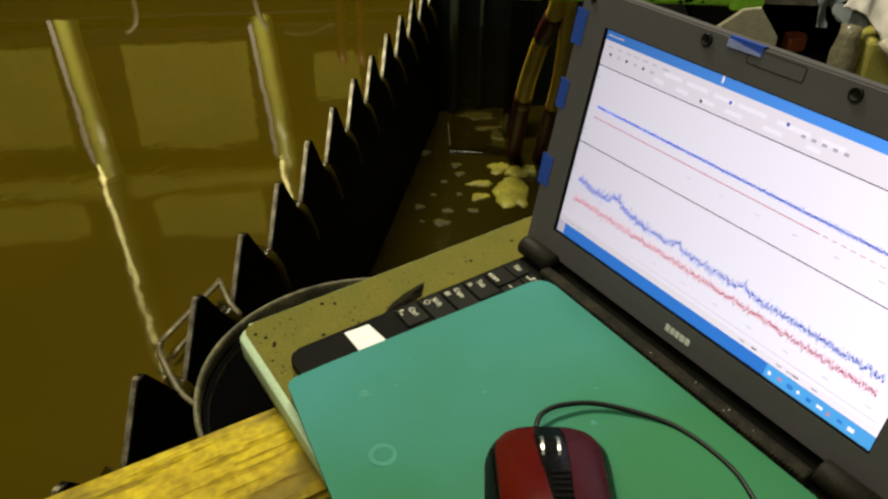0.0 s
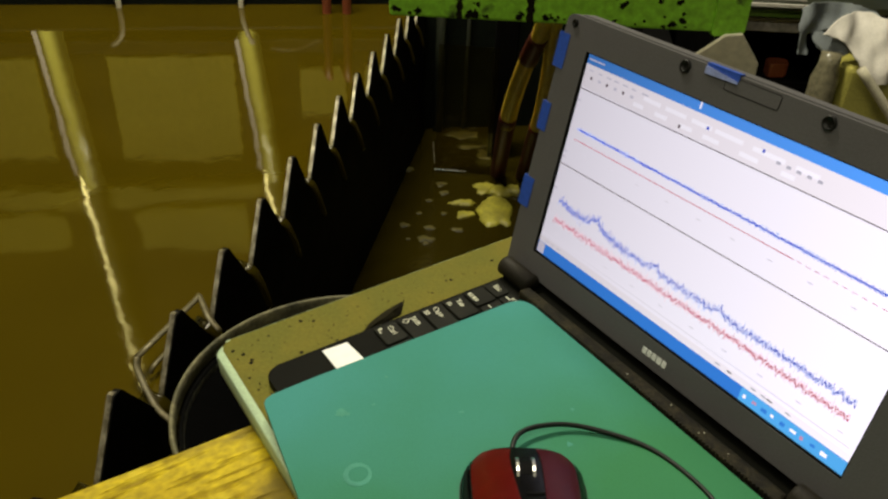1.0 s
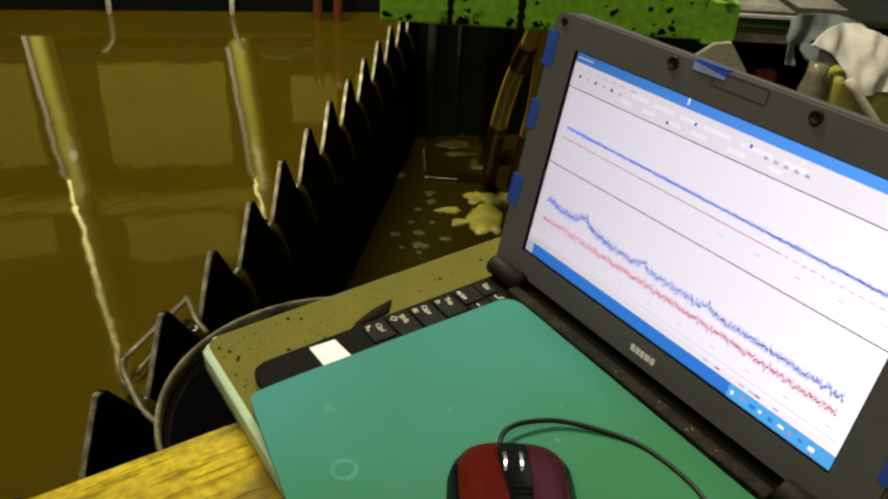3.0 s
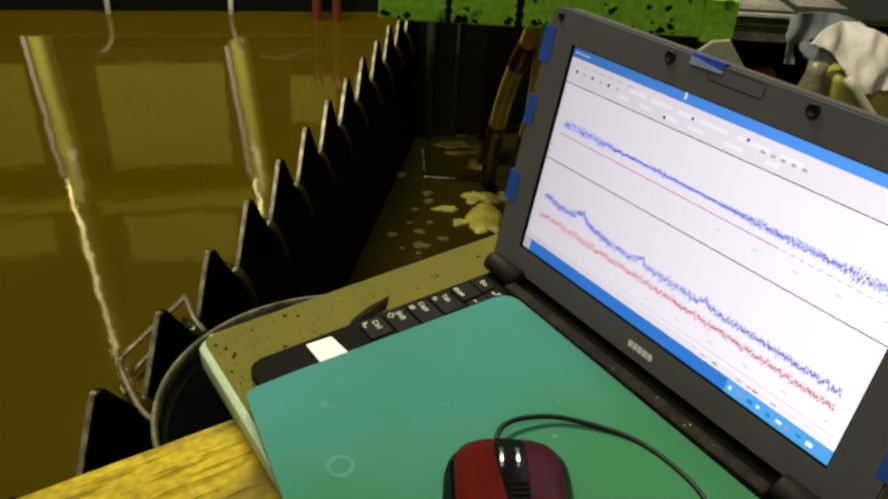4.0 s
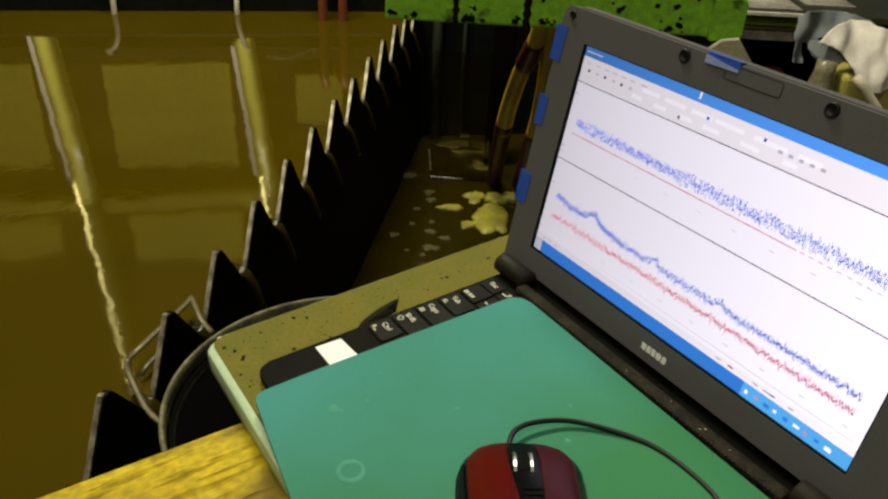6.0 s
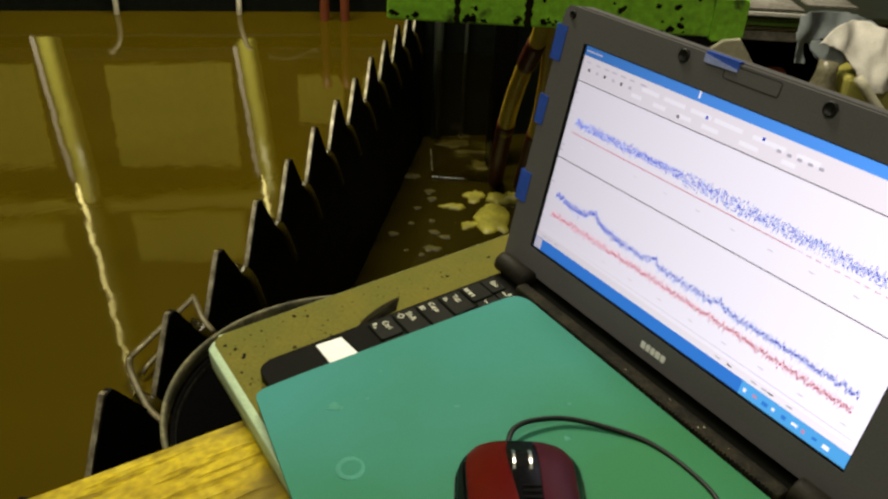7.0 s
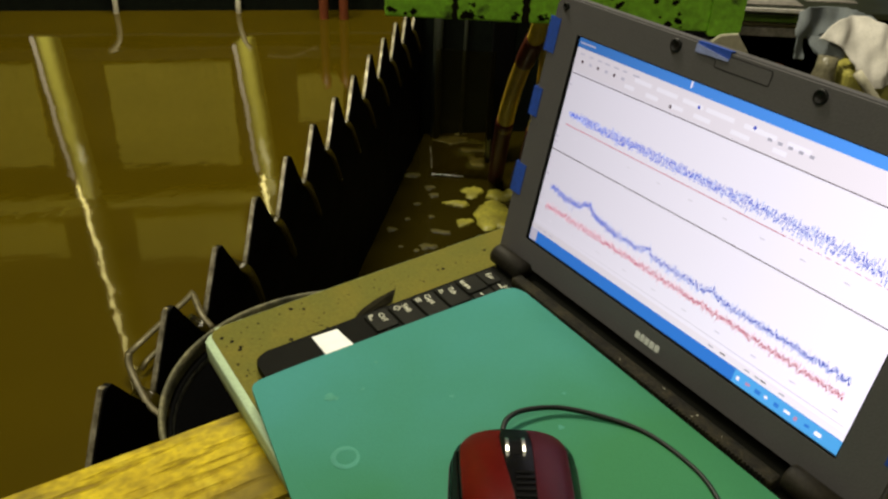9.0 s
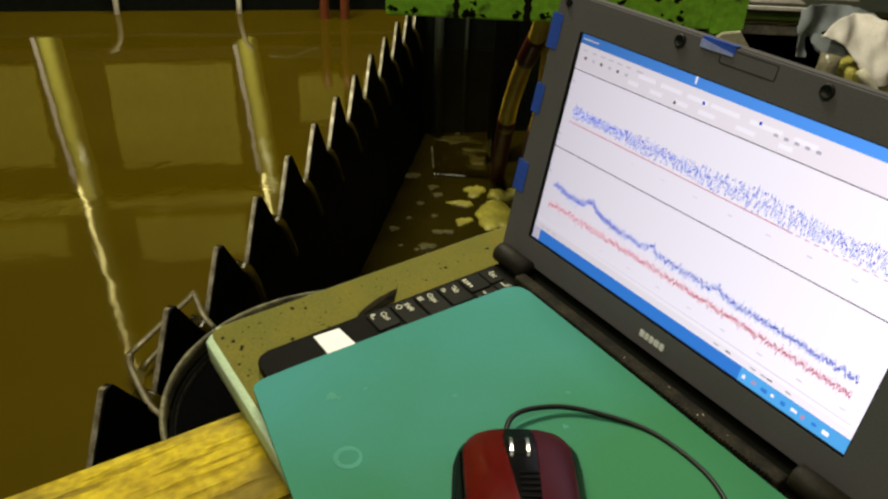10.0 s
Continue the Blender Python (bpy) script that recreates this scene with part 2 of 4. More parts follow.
M_CLOTH_W = node_mat("grey_white_cloth", (0.84, 0.80, 0.74), 0.95, 0, 0.10, 30, 0.6, 400, second=(0.55, 0.52, 0.47), sharp=0.3)
M_CLOTH_B = node_mat("blue_grey_cloth", (0.13, 0.15, 0.165), 0.95, 0, 0.15, 30, 0.6, 400, second=(0.20, 0.22, 0.23), sharp=0.3)
M_YELLOW = node_mat("yellow_green_plastic", (0.46, 0.42, 0.09), 0.5, 0, 0.15, 20)
M_WHITECORD = node_mat("cream_cord", (0.60, 0.56, 0.42), 0.5, 0, 0.1)
M_REDCORD = node_mat("brick_red_hose", (0.28, 0.07, 0.025), 0.45, 0, 0.15, 30)


def glass_mat(name, tint, rough):
    m = bpy.data.materials.new(name)
    m.use_nodes = True
    nt = m.node_tree
    b = nt.nodes["Principled BSDF"]
    b.inputs["Transmission Weight"].default_value, b.inputs["IOR"].default_value = 1.0, 1.45
    b.inputs["Base Color"].default_value = (*tint, 1)
    n = nt.nodes.new("ShaderNodeTexNoise")
    n.inputs["Scale"].default_value = 60
    r = nt.nodes.new("ShaderNodeMapRange")
    r.inputs[3].default_value, r.inputs[4].default_value = rough * 0.5, rough * 1.8
    nt.links.new(n.outputs[0], r.inputs[0])
    nt.links.new(r.outputs[0], b.inputs["Roughness"])
    return m


M_CLEAR = glass_mat("smoky_sheet", (0.62, 0.56, 0.34), 0.05)

S_WHITE = glow_mat("screen_white", (0.94, 0.885, 1.0), 0.90, 0.30)
S_GREY = glow_mat("screen_grey", (0.93, 0.855, 0.94), 0.85, 0.30)
S_FIELD = glow_mat("screen_field", (0.95, 0.90, 1.0), 0.92, 0.28)
S_BLUE = glow_mat("screen_title_blue", (0.09, 0.34, 0.98), 0.78, 0.50)
S_TASK = glow_mat("screen_task_blue", (0.04, 0.23, 0.80), 0.78, 0.15)
S_LIGHTBLUE = glow_mat("screen_tray_blue", (0.10, 0.45, 0.95), 0.9)
S_LINE = glow_mat("screen_line", (0.20, 0.14, 0.16), 0.45)
S_TRACE = glow_mat("screen_trace_blue", (0.035, 0.085, 0.66), 0.75)
S_LIVE = glow_mat("screen_live_blue", (0.05, 0.12, 0.80), 0.8, 0.15)
S_HAZE = glow_mat("screen_live_pale_blue", (0.55, 0.62, 1.0), 0.9, 0.15)
S_RED = glow_mat("screen_trace_red", (0.66, 0.09, 0.17), 0.72)
S_FAINT = glow_mat("screen_faint", (0.62, 0.58, 0.70), 0.7)
S_AXIS = glow_mat("screen_axis", (0.78, 0.73, 0.82), 0.85)
S_ROSE = glow_mat("screen_red_halo", (0.98, 0.70, 0.80), 0.92, 0.15)
S_MIST = glow_mat("screen_blue_halo", (0.66, 0.70, 1.0), 0.92, 0.15)
S_PINK = glow_mat("screen_icon_pink", (0.75, 0.35, 0.55), 0.75)


# ---- mesh helpers ----
def part(name, bm, material, parent=None, label="", smooth=False):
    me = bpy.data.meshes.new(name)
    bmesh.ops.recalc_face_normals(bm, faces=bm.faces)
    for f in bm.faces:
        f.smooth = smooth
    bm.to_mesh(me)
    bm.free()
    me.materials.append(material)
    ob = new(name, me)
    if parent:
        ob.parent = parent
    if label:
        ob["label"] = label
    return ob


def thing(name, m, label, category, group="", kind=""):
    ob = new(name)
    ob.empty_display_size = 0.02
    ob.matrix_world = m
    return tagged(ob, label, category, group, kind)


def box(x0, x1, y0, y1, z0, z1, bevel=0.0, segments=2, bm=None):
    bm = bm or bmesh.new()
    r = bmesh.ops.create_cube(bm, size=1.0)
    vs = r["verts"]
    for v in vs:
        v.co = Vector(((x0 + x1) / 2 + v.co.x * (x1 - x0), (y0 + y1) / 2 + v.co.y * (y1 - y0), (z0 + z1) / 2 + v.co.z * (z1 - z0)))
    if bevel:
        es = list({e for v in vs for e in v.link_edges})
        bmesh.ops.bevel(bm, geom=es, offset=bevel, segments=segments, affect="EDGES", profile=0.5)
    return bm


def slab(outline, z0, z1, bevel=0.0, segments=2):
    """A plate with the given outline (x, y), its rims rounded."""
    bm = bmesh.new()
    low = [bm.verts.new((x, y, z0)) for x, y in outline]
    top = [bm.verts.new((x, y, z1)) for x, y in outline]
    bm.faces.new(low[::-1])
    bm.faces.new(top)
    n = len(outline)
    for i in range(n):
        bm.faces.new((low[i], low[(i + 1) % n], top[(i + 1) % n], top[i]))
    if bevel:
        es = [e for e in bm.edges if abs(e.verts[0].co.z - e.verts[1].co.z) < 1e-6]
        bmesh.ops.bevel(bm, geom=es, offset=bevel, segments=segments, affect="EDGES", profile=0.5)
    return bm


def rounded(x0, x1, y0, y1, r, n=5):
    pts = []
    for cx, cy, a0 in ((x1 - r, y1 - r, 0), (x0 + r, y1 - r, 90), (x0 + r, y0 + r, 180), (x1 - r, y0 + r, 270)):
        for i in range(n + 1):
            a = radians(a0 + 90 * i / n)
            pts.append((cx + r * math.cos(a), cy + r * math.sin(a)))
    return pts


def round_poly(pts, r, n=5):
    """A polygon's outline with its corners rounded."""
    out = []
    for i, p in enumerate(pts):
        p, a, b = Vector(p), Vector(pts[i - 1]), Vector(pts[(i + 1) % len(pts)])
        c = r[i] if isinstance(r, tuple) else r
        p0, p1 = p + (a - p).normalized() * c, p + (b - p).normalized() * c
        for k in range(n + 1):
            t = k / n
            q = p0 * (1 - t) ** 2 + p * 2 * t * (1 - t) + p1 * t * t
            out.append((q.x, q.y))
    return out


def smooth_path(points, n=8):
    """Catmull-Rom through the points."""
    p = [Vector(q) for q in points]
    p = [p[0] * 2 - p[1]] + p + [p[-1] * 2 - p[-2]]
    out = []
    for i in range(1, len(p) - 2):
        for k in range(n):
            t = k / n
            a, b, c, d = p[i - 1], p[i], p[i + 1], p[i + 2]
            out.append(0.5 * (2 * b + (c - a) * t + (2 * a - 5 * b + 4 * c - d) * t * t + (3 * b - a - 3 * c + d) * t ** 3))
    return out + [p[-2]]


def pipe(points, radius, sides=12, n=8, flat=1.0, bm=None):
    """A round hose along a path; radius is one number or one for each end."""
    bm = bm or bmesh.new()
    path = smooth_path(points, n) if n else [Vector(q) for q in points]
    r0, r1 = radius if isinstance(radius, tuple) else (radius, radius)
    rings = []
    up = Vector((0.123, 0.231, 0.965)).normalized()
    for i, q in enumerate(path):
        d = (path[min(i + 1, len(path) - 1)] - path[max(i - 1, 0)]).normalized()
        side = d.cross(up)
        side = side.normalized() if side.length > 1e-4 else Vector((1, 0, 0))
        up = side.cross(d).normalized()
        r = r0 + (r1 - r0) * i / (len(path) - 1)
        rings.append([bm.verts.new(q + r * (side * math.cos(2 * math.pi * k / sides) + flat * up * math.sin(2 * math.pi * k / sides))) for k in range(sides)])
    for a, b in zip(rings, rings[1:]):
        for k in range(sides):
            bm.faces.new((a[k], a[(k + 1) % sides], b[(k + 1) % sides], b[k]))
    bm.faces.new(rings[0][::-1])
    bm.faces.new(rings[-1])
    return bm


def lathe(profile, sides=48, bm=None):
    bm = bm or bmesh.new()
    rings = [[bm.verts.new((r * math.cos(2 * math.pi * k / sides), r * math.sin(2 * math.pi * k / sides), z)) for k in range(sides)] for r, z in profile]
    for a, b in zip(rings, rings[1:]):
        for k in range(sides):
            bm.faces.new((a[k], a[(k + 1) % sides], b[(k + 1) % sides], b[k]))
    return bm


def text_bm(words, size, depth=0.0, bold=0.0):
    """Letters of the built-in font as a mesh, centred."""
    cu = bpy.data.curves.new("letters", "FONT")
    cu.offset = bold
    cu.body, cu.size, cu.align_x, cu.align_y, cu.extrude = words, size, "CENTER", "CENTER", depth
    ob = new("letters", cu)
    bpy.context.view_layer.update()
    me = bpy.data.meshes.new_from_object(ob.evaluated_get(bpy.context.evaluated_depsgraph_get()))
    bm = bmesh.new()
    bm.from_mesh(me)
    bpy.data.objects.remove(ob)
    bpy.data.meshes.remove(me)
    return bm


# ---- the plan ----
WATER_Z = -0.200
TROUGH_Z = -0.520
WEIR_O = Vector((-0.3123, -0.2458, 0.0))          # foot of the tooth beside the plank
WEIR_D = Vector((-0.7436, 0.6686, 0.0))           # along the toothed plate, away
WEIR_N = Vector((-0.6686, -0.7436, 0.0))          # towards the tank
PITCH = 0.1111
FAR_D = Vector((0.398, 0.917, 0.0)).normalized()  # along the far side of the tank
FAR_N = Vector((-FAR_D.y, FAR_D.x, 0.0))
FAR_O = Vector((-1.763, -0.12, 0.0))
WEIR_M = Matrix((( WEIR_D.x, WEIR_N.x, 0, WEIR_O.x), (WEIR_D.y, WEIR_N.y, 0, WEIR_O.y), (0, 0, 1, 0), (0, 0, 0, 1)))
WALL_P = FAR_O + FAR_N * 0.15
VIEW_M = Matrix(((0.574, -0.819, 0, 0.216), (0.819, 0.574, 0, -0.295), (0, 0, 1, 0), (0, 0, 0, 1)))  # across, away, up
WALL_M = Matrix(((FAR_D.x, FAR_N.x, 0, WALL_P.x), (FAR_D.y, FAR_N.y, 0, WALL_P.y), (0, 0, 1, WATER_Z), (0, 0, 0, 1)))
DECK_M = pose(0, -0.16, 0, math.degrees(math.atan(0.05)))
LID_M = pose(0, 0, 0.0298, 79.99)                  # x across, y up the screen, z towards the viewer


# ---- room shell ----
def room():
    def wall(name, x0, x1, y0, y1, z0, z1, mat, label, category="wall"):
        return tagged(part(name, box(x0, x1, y0, y1, z0, z1), mat), label, category, kind="structure")
    wall("floor", -3.6, 3.0, -3.0, 3.6, -1.10, -1.0, M_CONCRETE, "grey stained concrete floor of the tank hall", "floor")
    wall("ceiling", -3.6, 3.0, -3.0, 3.6, 2.7, 2.8, M_CONCRETE, "grey concrete ceiling of the tank hall", "ceiling")
    wall("wall_east", 3.0, 3.1, -3.0, 3.6, -1.0, 2.7, M_CONCRETE, "dark grey concrete wall of the hall")
    wall("wall_south", -3.6, 3.0, -3.1, -3.0, -1.0, 2.7, M_CONCRETE, "dark grey concrete wall of the hall")
    wall("wall_north", -3.6, 3.0, 3.6, 3.7, -1.0, 2.7, M_WALL, "dark brown wall of the hall")
    wall("wall_west", -3.7, -3.6, -3.0, 3.6, -1.0, 2.7, M_WALL, "dark brown wall of the hall")


# ---- tank, weir, trough ----
def tank_water():
    bm = bmesh.new()
    bmesh.ops.create_grid(bm, x_segments=30, y_segments=30, size=0.5)
    for v in bm.verts:
        v.co = Vector((0.45 + v.co.x * 4.2, 0.0035 + (v.co.y + 0.5) * 2.6, 0))
    ob = part("water", bm, M_WATER, smooth=True)
    ob.matrix_world = WEIR_M @ pose(0, 0, WATER_Z)
    tagged(ob, "still brown muddy water filling the tank", "water", kind="structure")
    return ob


def trough_water():
    bm = box(-1.6, 2.6, -1.0, -0.0035, TROUGH_Z - 0.02, TROUGH_Z)
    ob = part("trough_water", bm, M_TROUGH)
    ob.matrix_world = WEIR_M
    tagged(ob, "shallow brown water in the collecting trough below the weir", "water", kind="structure")
    return ob


def weir():
    w = thing("weir_plate", WEIR_M, "black toothed overflow plate with edges painted pale where lit", "weir")
    count = 13
    k0 = -2
    tip, notch, half = -0.142, -0.214, 0.0028
    rng = random.Random(4)
    # the upright plate under the teeth, one length per tooth
    part("plate", box((k0 - 0.47) * PITCH, (count - 0.47) * PITCH, -half, half, TROUGH_Z - 0.15, notch), M_BLACK, w)
    for k in range(k0, count):
        a, b = -0.47, 0.53
        top = 0.08
        dz = rng.uniform(-0.002, 0.002)
        prof = [(a, notch), (-0.03, tip + dz - 0.003), (0.0, tip + dz), (top, tip + dz), (top + 0.03, tip + dz - 0.004), (b, notch)]
        bm = bmesh.new()
        f = [bm.verts.new((x * PITCH, -half, z)) for x, z in prof]
        g = [bm.verts.new((x * PITCH, half, z)) for x, z in prof]
        bm.faces.new(f)
        bm.faces.new(g[::-1])
        for i in range(len(prof)):
            j = (i + 1) % len(prof)
            bm.faces.new((f[i], f[j], g[j], g[i]))
        ob = part("tooth", bm, M_BLACK, w)
        ob.location = (k * PITCH, 0, 0)
        # pale strip that paints in the lit rim along the slope that faces the walkway
        rim = bmesh.new()
        pr = [(a + 0.02, notch + 0.003), (-0.035, tip + dz - 0.004), (0.0, tip + dz + 0.001), (0.03, tip + dz + 0.001)]
        lift = 0.0012
        row = []
        for x, z in pr:
            row.append([rim.verts.new((x * PITCH + ox, y, z + oz)) for ox, y, oz in ((-lift, -half * 0.55, 0.0008), (-lift, half * 1.15, 0.0008), (0.0018, half * 1.15, -0.001), (0.0018, -half * 0.55, -0.001))])
        for p, q in zip(row, row[1:]):
            for i in range(4):
                rim.faces.new((p[i], p[(i + 1) % 4], q[(i + 1) % 4], q[i]))
        rim.faces.new(row[0])
        rim.faces.new(row[-1][::-1])
        ob = part("lit_rim", rim, M_RIM, w, "pale strip for the lit edge")
        ob.location = (k * PITCH, 0, 0)
    return w


def overflow():
    """A curved tongue of water that pours through each notch, thick in its middle."""
    for k in range(-2, 12):
        bm = bmesh.new()
        grid = []
        for j in range(13):
            a = j / 12
            y = 0.016 - 0.016 * min(1.0, a * 3) - 0.026 * max(0.0, a - 0.2) ** 0.8
            z = WATER_Z + 0.0012 - 0.004 * min(1.0, a * 3) ** 2 - 0.075 * max(0.0, a - 0.25) ** 1.5
            wd = 0.0118 * (1 - 0.25 * min(1.0, a * 3)) * (1 - 0.35 * a)
            ring = []
            for i in range(14):
                c = 2 * math.pi * i / 14
                ring.append(bm.verts.new(((k + 0.53) * PITCH + wd * math.cos(c), y - 0.003 * math.sin(c) * (a > 0.2), z + 0.004 * math.sin(c) * (1 - 0.6 * a) - 0.004 * (1 - math.cos(c) ** 2) * (1 - a))))
            grid.append(ring)
        for p, q in zip(grid, grid[1:]):
            for i in range(14):
                bm.faces.new((p[i], p[(i + 1) % 14], q[(i + 1) % 14], q[i]))
        bm.faces.new(grid[0][::-1])
        bm.faces.new(grid[-1])
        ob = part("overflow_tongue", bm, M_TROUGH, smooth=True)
        ob.matrix_world = WEIR_M
        tagged(ob, "tongue of brown water sliding over a weir notch", "water", "overflow over the weir")


def far_side():
    rim = part("tank_rim", box(-2.2, 1.55, -0.06, 0.0, -0.6, 0.06, 0.008), M_DARKRIM)
    rim.matrix_world = WALL_M @ pose(0, -0.09, 0)
    tagged(rim, "black painted far rim of the tank", "tank rim", kind="structure")
    wall = part("wall_far", box(-2.4, 1.6, 0.0, 0.08, -0.6, 2.88), M_WALL)
    wall.matrix_world = WALL_M
    tagged(wall, "dark brown boarded wall beyond the tank", "wall", kind="structure")
    for z0, z1, d in ((0.118, 0.150, 0.03), (0.525, 0.57, 0.03)):
        ob = part("rail", box(-2.3, 1.5, -d, 0.0, z0, z1, 0.004), M_PANEL if z0 > 0.2 else M_WALL)
        ob.parent = wall
    part("ledge", box(-2.3, 1.5, -0.036, -0.0305, 0.119, 0.1215, 0.001), M_STEEL, wall)
    part("shadow_gap", box(-2.3, 1.5, -0.010, 0.0, 0.1505, 0.163), M_BLACK, wall)
    for x0, x1, z0, z1 in ((-0.40, -0.03, 0.165, 0.44), (0.135, 0.445, 0.165, 0.45), (0.61, 0.73, 0.20, 0.335), (0.14, 0.44, 0.60, 0.74), (-0.40, -0.05, 0.60, 0.72), (0.78, 1.1, 0.2, 0.45)):
        ob = part("panel", box(x0, x1, -0.012, 0.0, z0, z1, 0.003), M_PANEL)
        ob.parent = wall
    for s, lean, foot in ((0.028, 3.4, 0.07), (0.480, 5.0, 0.095)):
        t = thing("tube_light", WALL_M @ pose(s, -0.06, 0.0, 0, lean, 0), "tall yellow post with its lit look put in as glow, and lit edge tube", "lamp", "post lamps on the far wall")
        # the post bodies glow in place of the light that falls on them
        part("glow_post", lathe([(0.0, foot), (0.026, foot), (0.028, foot + 0.003), (0.028, 0.50), (0.0, 0.50)], 24), M_POST_GLOW, t, "yellow post with painted-in glow", True)
        part("glow_post", lathe([(0.0, 0.501), (0.028, 0.501), (0.028, 2.0), (0.0, 2.0)], 24), M_POST_GLOW_DIM, t, "yellow post with painted-in glow", True)
        tube = part("tube", lathe([(0.0, 0.455), (0.0026, 0.457), (0.0030, 0.465), (0.0030, 1.9), (0.0, 1.905)], 12), M_TUBE, t, "lit white tube", True)
        tube.location = (-0.015, -0.031, 0)
        tube = part("tube", lathe([(0.0, foot), (0.0045, foot + 0.002), (0.0052, foot + 0.01), (0.0052, 0.44), (0.0, 0.446)], 12), M_TUBE_DIM, t, "dim end of the tube", True)
        tube.location = (-0.024, -0.031, 0)


# ---- laptop ----
def spectrum(u):
    v = 0.0355
    for c, h, w in ((-0.0680, 0.0050, 0.006), (-0.096, 0.0025, 0.008), (-0.0190, 0.0030, 0.004), (0.0260, 0.0030, 0.0035)):
        x = (u - c) / w
        v += h * math.exp(-x * x if x < 0 else -abs(x) * 1.6)
    return v + 0.0022 * max(0.0, min(1.0, (-u - 0.045) / 0.02)) - 0.0006 * (u + 0.1) / 0.2


def laptop():
    lt = thing("laptop", pose(0, 0, 0), "open dark grey netbook with dusty black keyboard and lit screen", "laptop")
    # base
    base = part("base", slab(rounded(-0.1225, 0.1335, -0.0235, 0.163, 0.008), -0.0058, 0.0, 0.0012), M_DECK, lt)
    base.matrix_local = DECK_M
    # key rows along the left, with wider outer keys
    rowy = [0.0455, 0.0620, 0.0785, 0.0950, 0.1115, 0.1270]
    first = [0.018, 0.030, 0.024, 0.021, 0.016, 0.015]
    glyphs = (("Ctrl", "Fn"), ("Shift", "Z"), ("Caps", "A"), ("Tab", "Q"), ("", "1"), ("Esc", "F1"))
    for j, y in enumerate(rowy):
        x = -0.1195
        h = 0.0150 if j < 5 else 0.0105
        col = 0
        while x < 0.115:
            w = first[j] if col == 0 else 0.0155
            if x + w > 0.119:
                break
            if col < 6:
                k = part("key", slab(rounded(x, x + w, y, y + h, 0.0018, 3), 0.0, 0.0016, 0.0005, 1), M_KEY, base)
                if col < 2 and glyphs[j][col]:
                    g = text_bm(glyphs[j][col], 0.0050 if len(glyphs[j][col]) > 2 else 0.0055, bold=0.00004)
                    go = part("key_print", g, M_PRINT, k)
                    go.location = (x + min(w * 0.5, 0.0075), y + h * 0.62, 0.0018)
                marks = {(0, 0): ((0.0022, 0.0022, 0.0012, 0.0028), (0.0042, 0.0018, 0.0024, 0.0008)),
                         (2, 0): ((0.0026, 0.0014, 0.0014, 0.0012), (0.0046, 0.0014, 0.0014, 0.0012), (0.0026, 0.0032, 0.0014, 0.0012), (0.0046, 0.0032, 0.0014, 0.0012)),
                         (2, 1): ((0.0016, 0.0040, 0.0012, 0.0040), (0.0036, 0.0036, 0.0010, 0.0028)),
                         (3, 0): ((0.0028, 0.0020, 0.0036, 0.0007), (0.0028, 0.0036, 0.0026, 0.0007)),
                         (3, 1): ((0.0014, 0.0050, 0.0024, 0.0009), (0.0022, 0.0024, 0.0009, 0.0026), (0.0048, 0.0040, 0.0018, 0.0018)),
                         (4, 0): ((0.0020, 0.0020, 0.0012, 0.0026), (0.0040, 0.0020, 0.0014, 0.0012), (0.0040, 0.0036, 0.0014, 0.0010), (0.0066, 0.0020, 0.0018, 0.0026), (0.0096, 0.0022, 0.0014, 0.0022)),
                         (4, 1): ((0.0014, 0.0060, 0.0030, 0.0008), (0.0060, 0.0060, 0.0012, 0.0010)),
                         (5, 1): ((0.0012, 0.0050, 0.0036, 0.0008),)}
                for du, dv, dw, dh in marks.get((j, col), ()):
                    part("key_print", box(x + du, x + du + dw, y + dv, y + dv + dh, 0.0016, 0.0018), M_PRINT, k)
                if col == 0 and j == 1:
                    dm = bmesh.new()
                    cx, cy = x + 0.0045, y + 0.0042
                    sq = [(cx - 0.0022, cy, 0.0018), (cx, cy + 0.0022, 0.0018), (cx + 0.0022, cy, 0.0018), (cx, cy - 0.0022, 0.0018)]
                    for a in range(4):
                        pipe([sq[a], sq[(a + 1) % 4]], 0.00035, 5, 0, bm=dm)
                    part("key_print", dm, M_PRINT, k)
            x += w + 0.0014
            col += 1
    st = part("sticker", slab([(-0.1187, 0.0115), (-0.0966, 0.0118), (-0.0972, 0.0291), (-0.1176, 0.0272)], 0.0003, 0.0009), M_LABEL, base, "blank white paper sticker")
    part("hinge_bar", box(-0.098, 0.098, 0.1392, 0.1475, -0.001, 0.0066, 0.0018), M_DUST, base, "dusty black hinge cover")
    crumbs = random.Random(41)
    for q in range(5):
        x, y = crumbs.uniform(-0.06, 0.09), crumbs.uniform(0.1400, 0.1465)
        part("dust_crumb", box(x, x + crumbs.uniform(0.0003, 0.0008), y, y + crumbs.uniform(0.0003, 0.0007), 0.0066, 0.0070, 0.0001, 1), M_PRINT, base, "pale crumb of dirt")
    for q in range(44):
        part("hinge_rib", box(-0.002 + 0.0022 * q, -0.0009 + 0.0022 * q, 0.1386, 0.1400, 0.0, 0.0064, 0.0003, 1), M_DUST, base)
    for x0, x1 in ((-0.126, -0.099), (0.099, 0.126)):
        bm = pipe([(x0, 0, 0), (x0 + 0.0015, 0, 0), (x1, 0, 0)], 0.0068, 20, 0)
        for f in bm.faces:
            f.smooth = True
        ob = part("hinge", bm, M_HINGE, base, smooth=True)
        ob.location = (0, 0.150, 0.0058)
    # lid
    lid = part("lid", slab(rounded(-0.1337, 0.1345, -0.0175, 0.1484, 0.011), -0.0105, -0.0015, 0.003), M_LID, lt)
